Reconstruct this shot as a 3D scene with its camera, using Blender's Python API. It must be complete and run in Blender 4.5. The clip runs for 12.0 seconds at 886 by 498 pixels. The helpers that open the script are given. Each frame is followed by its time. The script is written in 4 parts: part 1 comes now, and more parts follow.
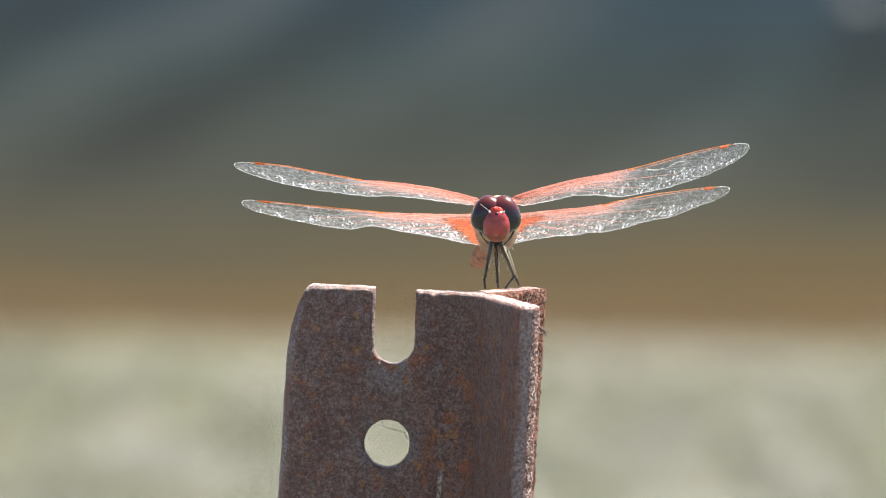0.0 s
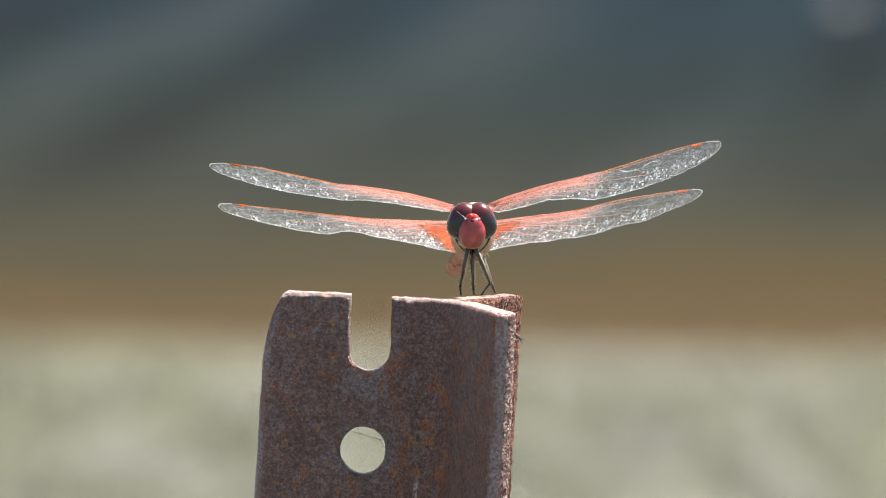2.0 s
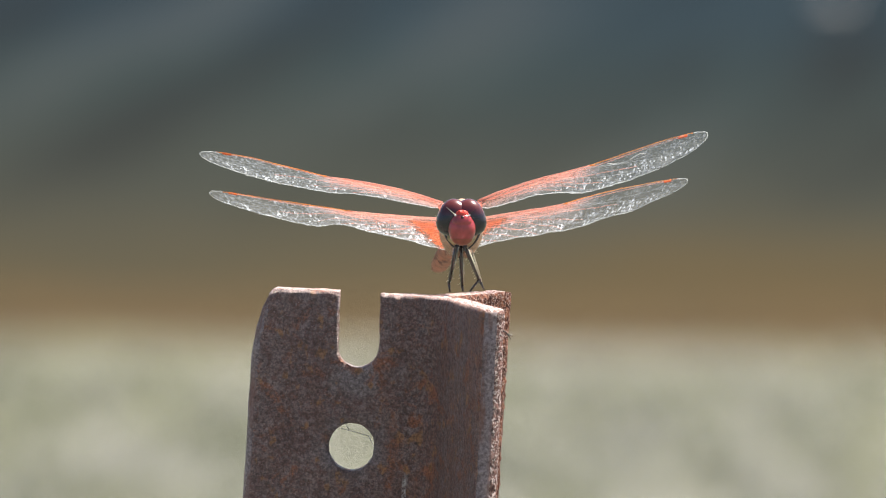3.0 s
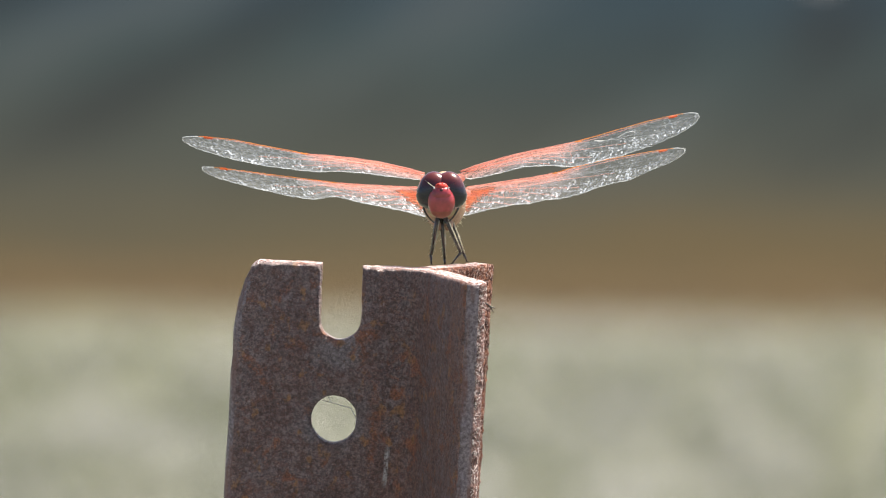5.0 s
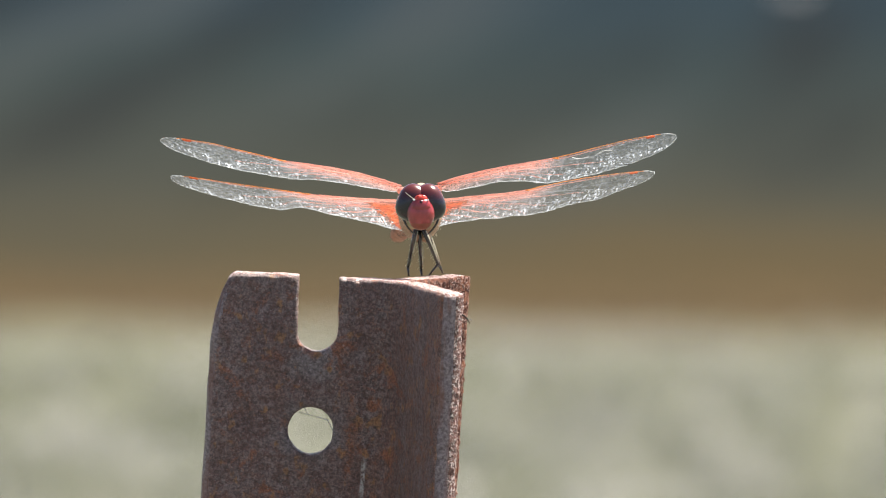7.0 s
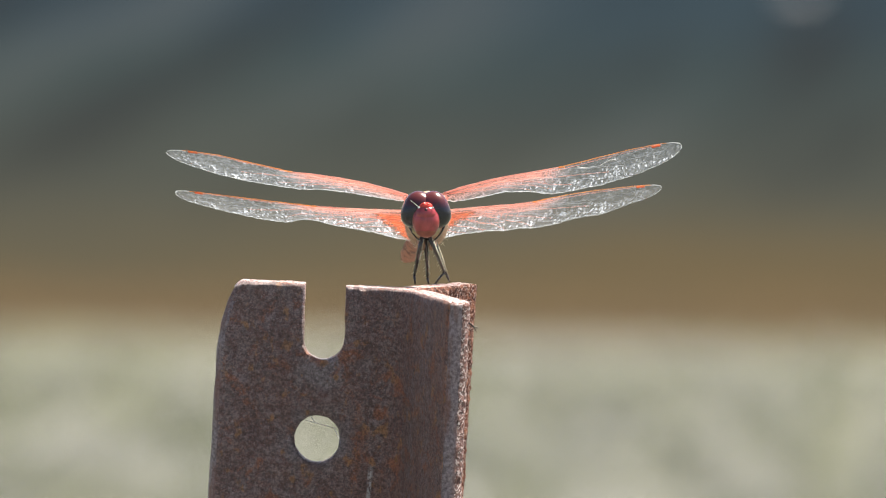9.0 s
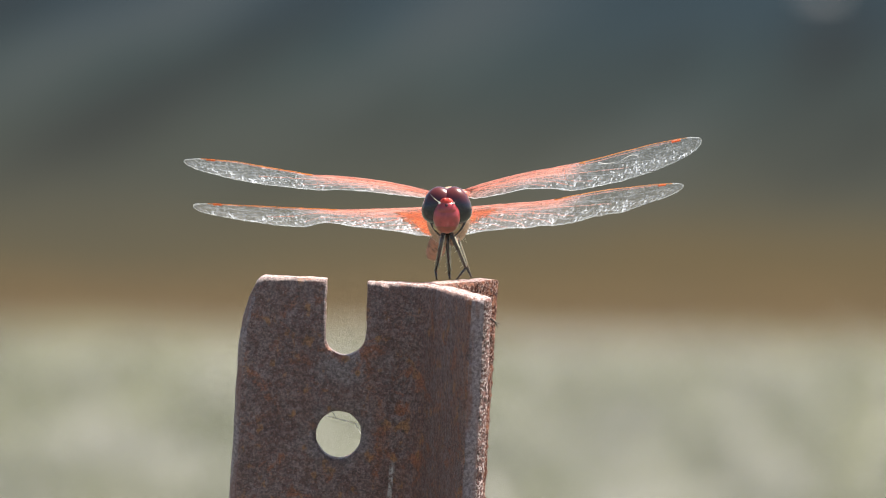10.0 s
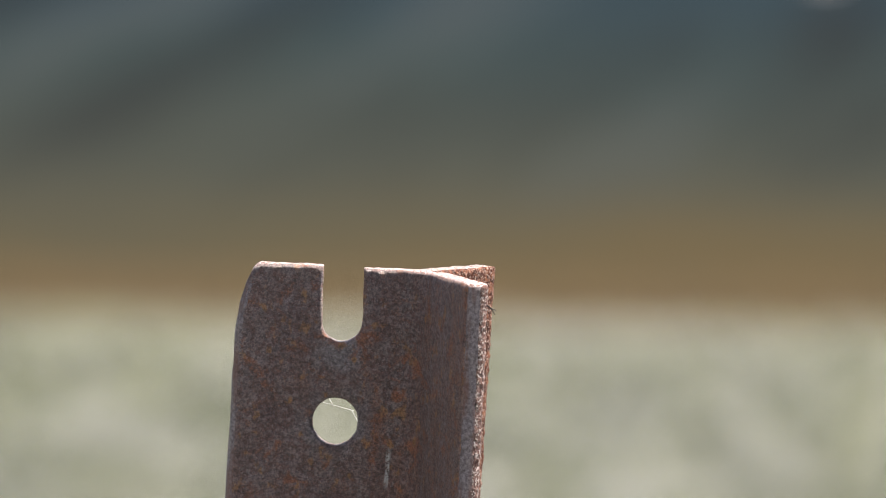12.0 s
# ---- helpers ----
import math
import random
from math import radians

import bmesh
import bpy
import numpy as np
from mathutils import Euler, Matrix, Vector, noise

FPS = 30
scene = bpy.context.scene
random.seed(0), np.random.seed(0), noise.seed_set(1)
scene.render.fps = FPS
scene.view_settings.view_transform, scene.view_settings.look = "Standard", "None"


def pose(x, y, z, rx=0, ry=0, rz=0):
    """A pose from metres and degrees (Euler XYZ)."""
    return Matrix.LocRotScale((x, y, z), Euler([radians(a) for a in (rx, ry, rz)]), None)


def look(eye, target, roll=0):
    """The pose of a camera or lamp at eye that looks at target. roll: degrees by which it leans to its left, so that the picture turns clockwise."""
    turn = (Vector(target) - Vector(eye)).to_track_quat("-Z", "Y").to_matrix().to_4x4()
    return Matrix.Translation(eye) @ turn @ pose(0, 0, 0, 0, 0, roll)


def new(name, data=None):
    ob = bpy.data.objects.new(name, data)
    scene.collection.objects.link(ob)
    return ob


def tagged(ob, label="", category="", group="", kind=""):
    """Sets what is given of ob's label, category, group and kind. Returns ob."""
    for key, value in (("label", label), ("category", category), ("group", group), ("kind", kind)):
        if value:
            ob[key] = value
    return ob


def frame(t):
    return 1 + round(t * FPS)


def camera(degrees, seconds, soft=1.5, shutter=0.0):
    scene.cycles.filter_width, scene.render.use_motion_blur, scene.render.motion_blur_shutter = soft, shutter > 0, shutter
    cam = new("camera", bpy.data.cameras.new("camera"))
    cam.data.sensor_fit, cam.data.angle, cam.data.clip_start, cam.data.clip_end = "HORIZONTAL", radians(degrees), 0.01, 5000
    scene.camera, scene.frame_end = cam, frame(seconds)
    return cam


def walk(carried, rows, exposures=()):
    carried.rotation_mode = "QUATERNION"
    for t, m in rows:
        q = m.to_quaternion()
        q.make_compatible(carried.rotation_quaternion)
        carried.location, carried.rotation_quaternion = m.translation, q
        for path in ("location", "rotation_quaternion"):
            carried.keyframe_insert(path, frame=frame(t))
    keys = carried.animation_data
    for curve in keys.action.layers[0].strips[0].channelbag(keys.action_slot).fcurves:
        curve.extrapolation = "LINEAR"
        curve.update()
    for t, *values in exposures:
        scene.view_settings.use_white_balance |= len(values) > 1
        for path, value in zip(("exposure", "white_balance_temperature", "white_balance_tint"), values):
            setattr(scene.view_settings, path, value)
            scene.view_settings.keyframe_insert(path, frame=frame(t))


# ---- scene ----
# ---- camera ----
cam = camera(3.6, 12.0, soft=1.0, shutter=0.5)
cam.data.dof.use_dof = True
cam.data.dof.focus_distance = 1.596
cam.data.dof.aperture_fstop = 70.0

# seconds, eye x, aim x, aim z
AIM = [
    (0, -0.00050, -0.00048, 1.20487), (0.5, -0.00027, 0.00021, 1.20467), (1, -0.00003, 0.00070, 1.20477),
    (1.5, 0.00020, 0.00148, 1.20502), (2, 0.00040, 0.00227, 1.20566), (2.5, 0.00060, 0.00305, 1.20585),
    (3, 0.00068, 0.00355, 1.20526), (3.2, 0.00071, 0.00364, 1.20487), (4.8, 0.00099, 0.00497, 1.20225),
    (5, 0.00102, 0.00556, 1.20211), (5.5, 0.00110, 0.00737, 1.20211), (6, 0.00087, 0.00870, 1.20225),
    (6.5, 0.00065, 0.00885, 1.20279), (7, 0.00063, 0.00821, 1.20344), (7.2, 0.00062, 0.00789, 1.20366),
    (8.8, 0.00053, 0.00768, 1.20432), (9, 0.00052, 0.00747, 1.20437), (9.5, 0.00050, 0.00630, 1.20418),
    (10, 0.00070, 0.00502, 1.20388), (10.5, 0.00090, 0.00413, 1.20368), (11, 0.00103, 0.00398, 1.20329),
    (11.5, 0.00117, 0.00463, 1.20290), (12, 0.00130, 0.00541, 1.20236)]
walk(cam, [(t, look((ex, -1.595, 1.3225), (ax, 0, az))) for t, ex, ax, az in AIM],
     exposures=[(0, 1.82, 6700, 12), (0.5, 1.75, 6700, 12), (1.5, 1.70, 6700, 12), (12, 1.70, 6700, 12)])

# ---- light ----
SUN_AZ, SUN_EL = 62.0, 60.0
world = bpy.data.worlds.new("world")
scene.world = world
world.use_nodes = True
sky = world.node_tree.nodes.new("ShaderNodeTexSky")
sky.sky_type, sky.sun_disc = "NISHITA", False
sky.sun_elevation, sky.sun_rotation = radians(SUN_EL), radians(SUN_AZ)
sky.dust_density = 1.5
world.node_tree.nodes["Background"].inputs["Strength"].default_value = 0.047
world.node_tree.links.new(sky.outputs[0], world.node_tree.nodes["Background"].inputs["Color"])
SUN_WAY = Vector((math.cos(radians(SUN_EL)) * math.sin(radians(SUN_AZ)),
                  math.cos(radians(SUN_EL)) * math.cos(radians(SUN_AZ)), math.sin(radians(SUN_EL))))
sun = new("sun", bpy.data.lights.new("sun", "SUN"))
sun.data.energy, sun.data.angle, sun.data.color = 4.0, radians(0.5), (1.0, 0.95, 0.87)
sun.matrix_basis = look(SUN_WAY * 30, (0, 0, 0))


# ---- materials ----
class Nodes:
    """Short way to write a node material."""

    def __init__(self, name):
        self.m = bpy.data.materials.new(name)
        self.m.use_nodes = True
        self.t = self.m.node_tree
        self.t.nodes.clear()
        self.out = self.t.nodes.new("ShaderNodeOutputMaterial")

    def n(self, kind, ins=None, data_type=None, blend_type=None, operation=None, use_clamp=False, feature=None):
        node = self.t.nodes.new("ShaderNode" + kind)
        if data_type:
            node.data_type, node.blend_type = data_type, blend_type
        if operation:
            node.operation, node.use_clamp = operation, use_clamp
        if feature:
            node.feature = feature
        for k, v in (ins or {}).items():
            if isinstance(v, bpy.types.NodeSocket):
                self.t.links.new(v, node.inputs[k])
            else:
                node.inputs[k].default_value = v
        return node

    def coords(self):
        return self.n("TexCoord").outputs["Object"]

    def noise(self, at, scale, detail=5, rough=0.55, dist=0.0):
        return self.n("TexNoise", {"Vector": at, "Scale": scale, "Detail": detail, "Roughness": rough,
                                   "Distortion": dist}).outputs["Fac"]

    def stretch(self, at, scale, turn=0.0):
        return self.n("Mapping", {"Vector": at, "Scale": scale, "Rotation": (0, 0, radians(turn))}).outputs[0]

    def ramp(self, fac, *stops):
        node = self.n("ValToRGB", {"Fac": fac})
        e = node.color_ramp.elements
        while len(e) < len(stops):
            e.new(0.5)
        for el, (p, c) in zip(e, stops):
            el.position = p
            el.color = (*c, 1) if isinstance(c, tuple) else (c, c, c, 1)
        return node.outputs["Color"]

    def mix(self, fac, a, b, mode="MIX"):
        node = self.n("Mix", data_type="RGBA", blend_type=mode)
        for i, v in ((0, fac), (6, a), (7, b)):
            if isinstance(v, bpy.types.NodeSocket):
                self.t.links.new(v, node.inputs[i])
            else:
                node.inputs[i].default_value = (*v, 1) if isinstance(v, tuple) else v
        return node.outputs[2]

    def math(self, op, a, b=0.0, clamp=False):
        return self.n("Math", {0: a, 1: b}, operation=op, use_clamp=clamp).outputs[0]

    def bump(self, height, strength, dist):
        return self.n("Bump", {"Height": height, "Strength": strength, "Distance": dist}).outputs[0]

    def glossy_paint(self, color, rough, normal=None, **more):
        ins = {"Base Color": (*color, 1) if isinstance(color, tuple) else color, "Roughness": rough}
        ins.update({k.replace("_", " "): v for k, v in more.items()})
        if normal is not None:
            ins["Normal"] = normal
        return self.n("BsdfPrincipled", ins).outputs[0]

    def done(self, shader):
        self.t.links.new(shader, self.out.inputs["Surface"])
        return self.m


def rust_material():
    k = Nodes("rusted steel")
    at = k.coords()
    grain = k.noise(at, 2400, 8, 0.75)
    fine = k.noise(at, 6500, 4, 0.6)
    patch = k.noise(at, 260, 7, 0.65, 0.5)
    big = k.noise(at, 110, 5, 0.6)
    drips = k.noise(k.stretch(at, (1, 1, 0.12)), 520, 6, 0.65)
    blots = k.noise(at, 430, 5, 0.6, 0.4)
    pits = k.noise(at, 1300, 2, 0.5)
    pale = k.noise(at, 1700, 3, 0.6)
    base = k.ramp(grain, (0.36, (0.165, 0.115, 0.115)), (0.50, (0.30, 0.214, 0.206)), (0.64, (0.47, 0.352, 0.335)))
    base = k.mix(k.ramp(patch, (0.42, 0.0), (0.62, 0.6)), base, k.ramp(fine, (0.36, (0.150, 0.066, 0.054)), (0.64, (0.375, 0.205, 0.165))))
    xyz = k.n("SeparateXYZ", {0: at})
    folded = k.ramp(k.math("MULTIPLY", k.math("ADD", xyz.outputs[0], 0.004), 100.0), (0.0, 0.3), (0.5, 1.0))
    base = k.mix(k.math("MULTIPLY", folded, k.ramp(drips, (0.44, 0.0), (0.62, 0.85))), base, k.ramp(fine, (0.36, (0.23, 0.092, 0.062)), (0.64, (0.50, 0.25, 0.175))))
    base = k.mix(k.math("MULTIPLY", folded, k.ramp(drips, (0.34, 0.7), (0.43, 0.0))), base, k.ramp(fine, (0.38, (0.25, 0.175, 0.16)), (0.62, (0.56, 0.43, 0.40))))
    base = k.mix(k.ramp(big, (0.50, 0.0), (0.66, 0.4)), base, k.ramp(grain, (0.38, (0.30, 0.225, 0.215)), (0.62, (0.57, 0.455, 0.44))))
    mid = k.noise(at, 1700, 5, 0.65)
    base = k.mix(k.ramp(mid, (0.49, 0.0), (0.57, 0.75)), base, k.ramp(fine, (0.38, (0.115, 0.046, 0.040)), (0.62, (0.27, 0.125, 0.10))))
    base = k.mix(k.ramp(mid, (0.40, 0.28), (0.48, 0.0)), base, k.ramp(fine, (0.38, (0.25, 0.183, 0.172)), (0.62, (0.54, 0.418, 0.395))))
    # handled steel, rubbed grey below the slot and round the hole
    for x, z, wide in ((-0.0058, -0.0098, 330.0), (-0.006, -0.0174, 210.0)):
        dx, dz = k.math("ADD", xyz.outputs[0], -x), k.math("ADD", xyz.outputs[2], -z)
        away = k.math("SQRT", k.math("ADD", k.math("MULTIPLY", dx, dx), k.math("MULTIPLY", dz, dz)))
        away = k.math("ADD", k.math("MULTIPLY", away, wide), k.math("MULTIPLY", k.math("SUBTRACT", patch, 0.5), 1.2))
        base = k.mix(k.ramp(away, (0.50, 0.75), (1.05, 0.0)), base, k.ramp(grain, (0.38, (0.20, 0.155, 0.155)), (0.62, (0.50, 0.42, 0.425))))
    base = k.mix(k.ramp(blots, (0.55, 0.0), (0.65, 0.75)), base, k.ramp(fine, (0.36, (0.34, 0.085, 0.038)), (0.64, (0.60, 0.22, 0.085))))
    base = k.mix(k.ramp(k.noise(k.stretch(at, (1, 1, 0.7)), 760, 3, 0.5), (0.60, 0.0), (0.68, 0.75)), base, (0.54, 0.25, 0.09))
    base = k.mix(k.ramp(k.noise(at, 200, 6, 0.65, 0.6), (0.48, 0.0), (0.64, 0.45)), base, k.ramp(fine, (0.4, (0.09, 0.042, 0.036)), (0.6, (0.21, 0.095, 0.075))))
    base = k.mix(k.ramp(pale, (0.65, 0.0), (0.72, 0.35)), base, (0.70, 0.59, 0.585))
    base = k.mix(k.ramp(pits, (0.63, 0.0), (0.70, 0.5)), base, (0.075, 0.038, 0.034))
    base = k.mix(0.75, base, k.mix(1.0, base, k.ramp(k.noise(at, 3600, 5, 0.7), (0.39, 0.34), (0.58, 1.20)), "MULTIPLY"))
    side = k.math("ABSOLUTE", k.math("ADD", k.math("SUBTRACT", xyz.outputs[0], 0.0001), k.math("MULTIPLY", k.math("SUBTRACT", drips, 0.5), 0.002)))
    down = k.math("ABSOLUTE", k.math("ADD", xyz.outputs[2], 0.0225))
    scrape = k.math("MULTIPLY", k.ramp(k.math("MULTIPLY", side, 1000.0), (0.10, 1.0), (0.28, 0.0)), k.ramp(k.math("MULTIPLY", down, 300.0), (0.4, 1.0), (0.75, 0.0)))
    base = k.mix(k.math("MULTIPLY", scrape, k.ramp(grain, (0.42, 0.0), (0.52, 0.9))), base, (0.72, 0.68, 0.66))
    hill = k.math("ADD", k.math("MULTIPLY", grain, 0.8), k.math("MULTIPLY", patch, 0.9))
    hill = k.math("ADD", hill, k.math("MULTIPLY", fine, 0.25))
    rough = k.ramp(fine, (0.40, 0.30), (0.60, 0.65))
    return k.done(k.glossy_paint(base, rough, k.bump(hill, 1.0, 0.0007), Metallic=0.1, Specular_IOR_Level=1.0))


def bevel_material():
    """The rolled edge of the flange: smooth grey-violet steel with thin rust, sky sheen put into its grey."""
    k = Nodes("worn grey steel edge with painted sky sheen")
    at = k.coords()
    grain = k.noise(at, 2600, 7, 0.7)
    drips = k.noise(k.stretch(at, (1, 1, 0.15)), 700, 5, 0.6)
    base = k.ramp(grain, (0.38, (0.14, 0.103, 0.105)), (0.62, (0.38, 0.305, 0.315)))
    base = k.mix(k.ramp(drips, (0.48, 0.0), (0.62, 0.7)), base, (0.23, 0.10, 0.07))
    return k.done(k.glossy_paint(base, 0.4, k.bump(grain, 0.8, 0.0004), Metallic=0.2))


def edge_material():
    """The ragged far edge: dark red scale with bright specks."""
    k = Nodes("ragged red edge")
    at = k.coords()
    lump = k.noise(at, 1800, 7, 0.7)
    fine = k.noise(at, 3000, 4, 0.6)
    base = k.ramp(lump, (0.38, (0.03, 0.011, 0.009)), (0.50, (0.13, 0.045, 0.034)), (0.62, (0.34, 0.16, 0.13)))
    base = k.mix(k.ramp(fine, (0.53, 0.0), (0.61, 0.9)), base, (0.74, 0.60, 0.57))
    return k.done(k.glossy_paint(base, 0.5, k.bump(k.math("ADD", lump, fine), 1.0, 0.0006)))


def lit_flake_material():
    """Sheared edges: coarse flakes of scale over red rust, coloured paler to look sunlit."""
    k = Nodes("flaking sheared edge, painted sunlit")
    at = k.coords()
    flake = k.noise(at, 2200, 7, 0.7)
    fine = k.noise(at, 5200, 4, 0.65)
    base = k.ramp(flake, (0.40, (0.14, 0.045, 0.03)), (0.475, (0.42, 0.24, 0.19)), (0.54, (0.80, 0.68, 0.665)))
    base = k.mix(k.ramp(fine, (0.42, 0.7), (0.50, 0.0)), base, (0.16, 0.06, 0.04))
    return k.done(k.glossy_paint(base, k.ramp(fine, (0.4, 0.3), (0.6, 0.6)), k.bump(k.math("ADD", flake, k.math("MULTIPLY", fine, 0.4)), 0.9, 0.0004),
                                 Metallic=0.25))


def red_rust_material():
    """The inner flange: thick dark red rust with orange spots; pale flecks imitate sparkle in grazing sun."""
    k = Nodes("thick red rust")
    at = k.coords()
    lump = k.noise(at, 1500, 8, 0.72)
    fine = k.noise(at, 4500, 5, 0.65)
    base = k.ramp(lump, (0.38, (0.022, 0.008, 0.006)), (0.50, (0.10, 0.032, 0.020)), (0.62, (0.32, 0.13, 0.075)))
    # pale flecks: sun sparkle painted into the rust colour
    base = k.mix(k.ramp(fine, (0.52, 0.0), (0.62, 0.65)), base, (0.70, 0.53, 0.47))
    return k.done(k.glossy_paint(base, 0.75, k.bump(k.math("ADD", lump, k.math("MULTIPLY", fine, 0.3)), 0.9, 0.0004), Specular_IOR_Level=0.12))


def plain(name, color, rough, scale=900, spread=0.35, bump=0.0, **more):
    k = Nodes(name)
    at = k.coords()
    a = k.noise(at, scale, 5, 0.6)
    b = k.noise(at, scale * 0.18, 3)
    lo = tuple(c * (1 - spread) for c in color)
    hi = tuple(min(1, c * (1 + spread)) for c in color)
    col = k.mix(k.ramp(k.math("MULTIPLY", k.math("ADD", a, b), 0.5), (0.35, 0.0), (0.65, 1.0)), lo, hi)
    return k.done(k.glossy_paint(col, rough, k.bump(a, 0.5, bump) if bump else None, **more))


def eye_material():
    k = Nodes("compound eye")
    at = k.coords()
    up = k.n("SeparateXYZ", {0: at}).outputs[2]
    f = k.math("MULTIPLY_ADD", up, 380.0)
    f.node.inputs[2].default_value = 0.42
    col = k.ramp(f, (0.0, (0.012, 0.013, 0.014)), (0.22, (0.006, 0.010, 0.021)), (0.50, (0.016, 0.012, 0.022)),
                 (0.72, (0.060, 0.012, 0.016)), (1.0, (0.11, 0.022, 0.020)))
    return k.done(k.glossy_paint(col, 0.22, None, Specular_IOR_Level=0.15, Coat_Weight=1.0, Coat_Roughness=0.25, Coat_IOR=1.5))


def membrane_material(name, amber):
    """Clear wing skin: small cells between fine veins, some creased; sun glints painted as white film; red near the
    root.
    """
    k = Nodes(name)
    at = k.coords()
    xyz = k.n("SeparateXYZ", {0: at})
    span = k.math("ABSOLUTE", xyz.outputs[0])
    chord = xyz.outputs[1]
    cells = k.stretch(at, (5200.0, 2300.0, 0.0))
    edge = k.n("TexVoronoi", {"Vector": cells, "Scale": 1.0}, feature="DISTANCE_TO_EDGE").outputs["Distance"]
    cell = k.n("TexVoronoi", {"Vector": cells, "Scale": 1.0}).outputs["Color"]
    pick = k.n("SeparateColor", {0: cell}).outputs[0]
    speck = k.n("SeparateColor", {0: k.n("TexVoronoi", {"Vector": k.stretch(at, (6400.0, 2700.0, 0.0)), "Scale": 1.0}).outputs["Color"]}).outputs[1]
    veins = k.ramp(edge, (0.04, 1.0), (0.13, 0.0))
    root = k.ramp(k.math("MULTIPLY", span, 40.0), (0.46, 1.0), (0.62, 0.0))
    lead = k.ramp(k.math("MULTIPLY", chord, 160.0), *(((0.10, 1.0), (0.42, 0.30), (0.95, 0.08)) if amber else ((0.15, 1.0), (0.70, 0.0))))
    red = k.math("MULTIPLY", root, lead)
    vein_col = k.mix(red, (0.70, 0.74, 0.78), (0.92, 0.50, 0.43))
    # whiter film in random cells imitates the sun's glints
    sparkle = k.math("ADD", k.ramp(pick, (0.10, 0.14), (0.60, 0.34), (0.88, 0.7), (0.98, 1.6)), k.ramp(speck, (0.50, 0.0), (0.78, 0.6), (0.90, 2.0), (0.97, 5.5)))
    sparkle = k.math("MULTIPLY", sparkle, k.ramp(k.noise(at, 420, 4), (0.40, 0.55), (0.60, 1.0)))
    # painted glints grow stronger towards the rear edge
    sparkle = k.math("MULTIPLY", sparkle, k.ramp(k.math("MULTIPLY", chord, 150.0), (0.05, 0.42), (0.40, 0.50), (0.72, 1.2), (0.95, 1.7)))
    film_col = k.mix(red, (0.82, 0.90, 0.98), (0.92, 0.38, 0.31))
    grain = k.noise(k.stretch(at, (320.0, 2600.0, 0.0)), 1.0, 3)
    flush = k.math("MULTIPLY", red, k.ramp(grain, (0.36, 0.35), (0.50, 0.9), (0.64, 1.9)))
    film = k.math("ADD", k.math("MULTIPLY", sparkle, 0.082), k.math("MULTIPLY", flush, 0.22), clamp=True)
    if amber:
        net = k.stretch(at, (4300.0, 2100.0, 0.0))
        line = k.n("TexVoronoi", {"Vector": net, "Scale": 1.0}, feature="DISTANCE_TO_EDGE").outputs["Distance"]
        big = k.n("SeparateColor", {0: k.n("TexVoronoi", {"Vector": net, "Scale": 1.0}).outputs["Color"]}).outputs[0]
        reach = k.math("ADD", k.math("ADD", span, k.math("MULTIPLY", chord, 0.36)), k.math("MULTIPLY", k.math("SUBTRACT", big, 0.5), 0.0012))
        spot = k.math("MULTIPLY", k.ramp(k.math("MULTIPLY", reach, 100.0), (0.36, 1.0), (0.47, 0.0)), k.ramp(k.math("MULTIPLY", chord, 250.0), (0.22, 0.0), (0.46, 1.0)))
        tone = k.mix(big, (0.13, 0.011, 0.004), (0.27, 0.032, 0.008))
        tone = k.mix(k.ramp(line, (0.06, 1.0), (0.20, 0.0)), tone, (0.52, 0.115, 0.04))
        film_col = k.mix(k.math("MULTIPLY", spot, 4.0, clamp=True), film_col, tone)
        film = k.math("MAXIMUM", film, k.math("MULTIPLY", spot, 0.72))
        veins = k.math("MULTIPLY", veins, k.math("SUBTRACT", 1.0, spot))
    clear = k.n("BsdfTransparent", {"Color": (0.97, 0.97, 0.97, 1)}).outputs[0]
    glow = k.n("BsdfTranslucent", {"Color": film_col}).outputs[0]
    shine = k.n("BsdfGlossy", {"Color": (1, 1, 1, 1), "Roughness": 0.35,
                               "Normal": k.bump(k.math("ADD", pick, edge), 0.8, 0.0002)}).outputs[0]
    skin = k.n("MixShader", {0: 0.18, 1: glow, 2: shine}).outputs[0]
    thin = k.n("MixShader", {0: film, 1: clear, 2: skin}).outputs[0]
    both = k.n("MixShader", {0: 0.6, 1: k.n("BsdfDiffuse", {"Color": vein_col}).outputs[0],
                             2: k.n("BsdfTranslucent", {"Color": vein_col}).outputs[0]}).outputs[0]
    weight = k.math("ADD", k.math("MULTIPLY", red, 0.2), 0.10)
    return k.done(k.n("MixShader", {0: k.math("MULTIPLY", veins, weight), 1: thin, 2: both}).outputs[0])


def abdomen_material():
    """Brick red skin with dark blotches and a dark ring at each joint."""
    k = Nodes("red abdomen skin")
    at = k.coords()
    ring = k.math("FRACT", k.math("MULTIPLY", k.n("SeparateXYZ", {0: at}).outputs[1], 391.0))
    col = k.mix(k.noise(at, 1200, 4), (0.20, 0.072, 0.045), (0.66, 0.35, 0.25))
    col = k.mix(k.ramp(ring, (0.02, 0.85), (0.14, 0.0)), col, (0.07, 0.025, 0.02))
    col = k.mix(k.ramp(k.noise(at, 800, 3), (0.56, 0.0), (0.62, 0.85)), col, (0.09, 0.03, 0.025))
    skin = k.glossy_paint(col, 0.4)
    return k.done(k.n("MixShader", {0: 0.4, 1: skin, 2: k.n("BsdfTranslucent", {"Color": col}).outputs[0]}).outputs[0])


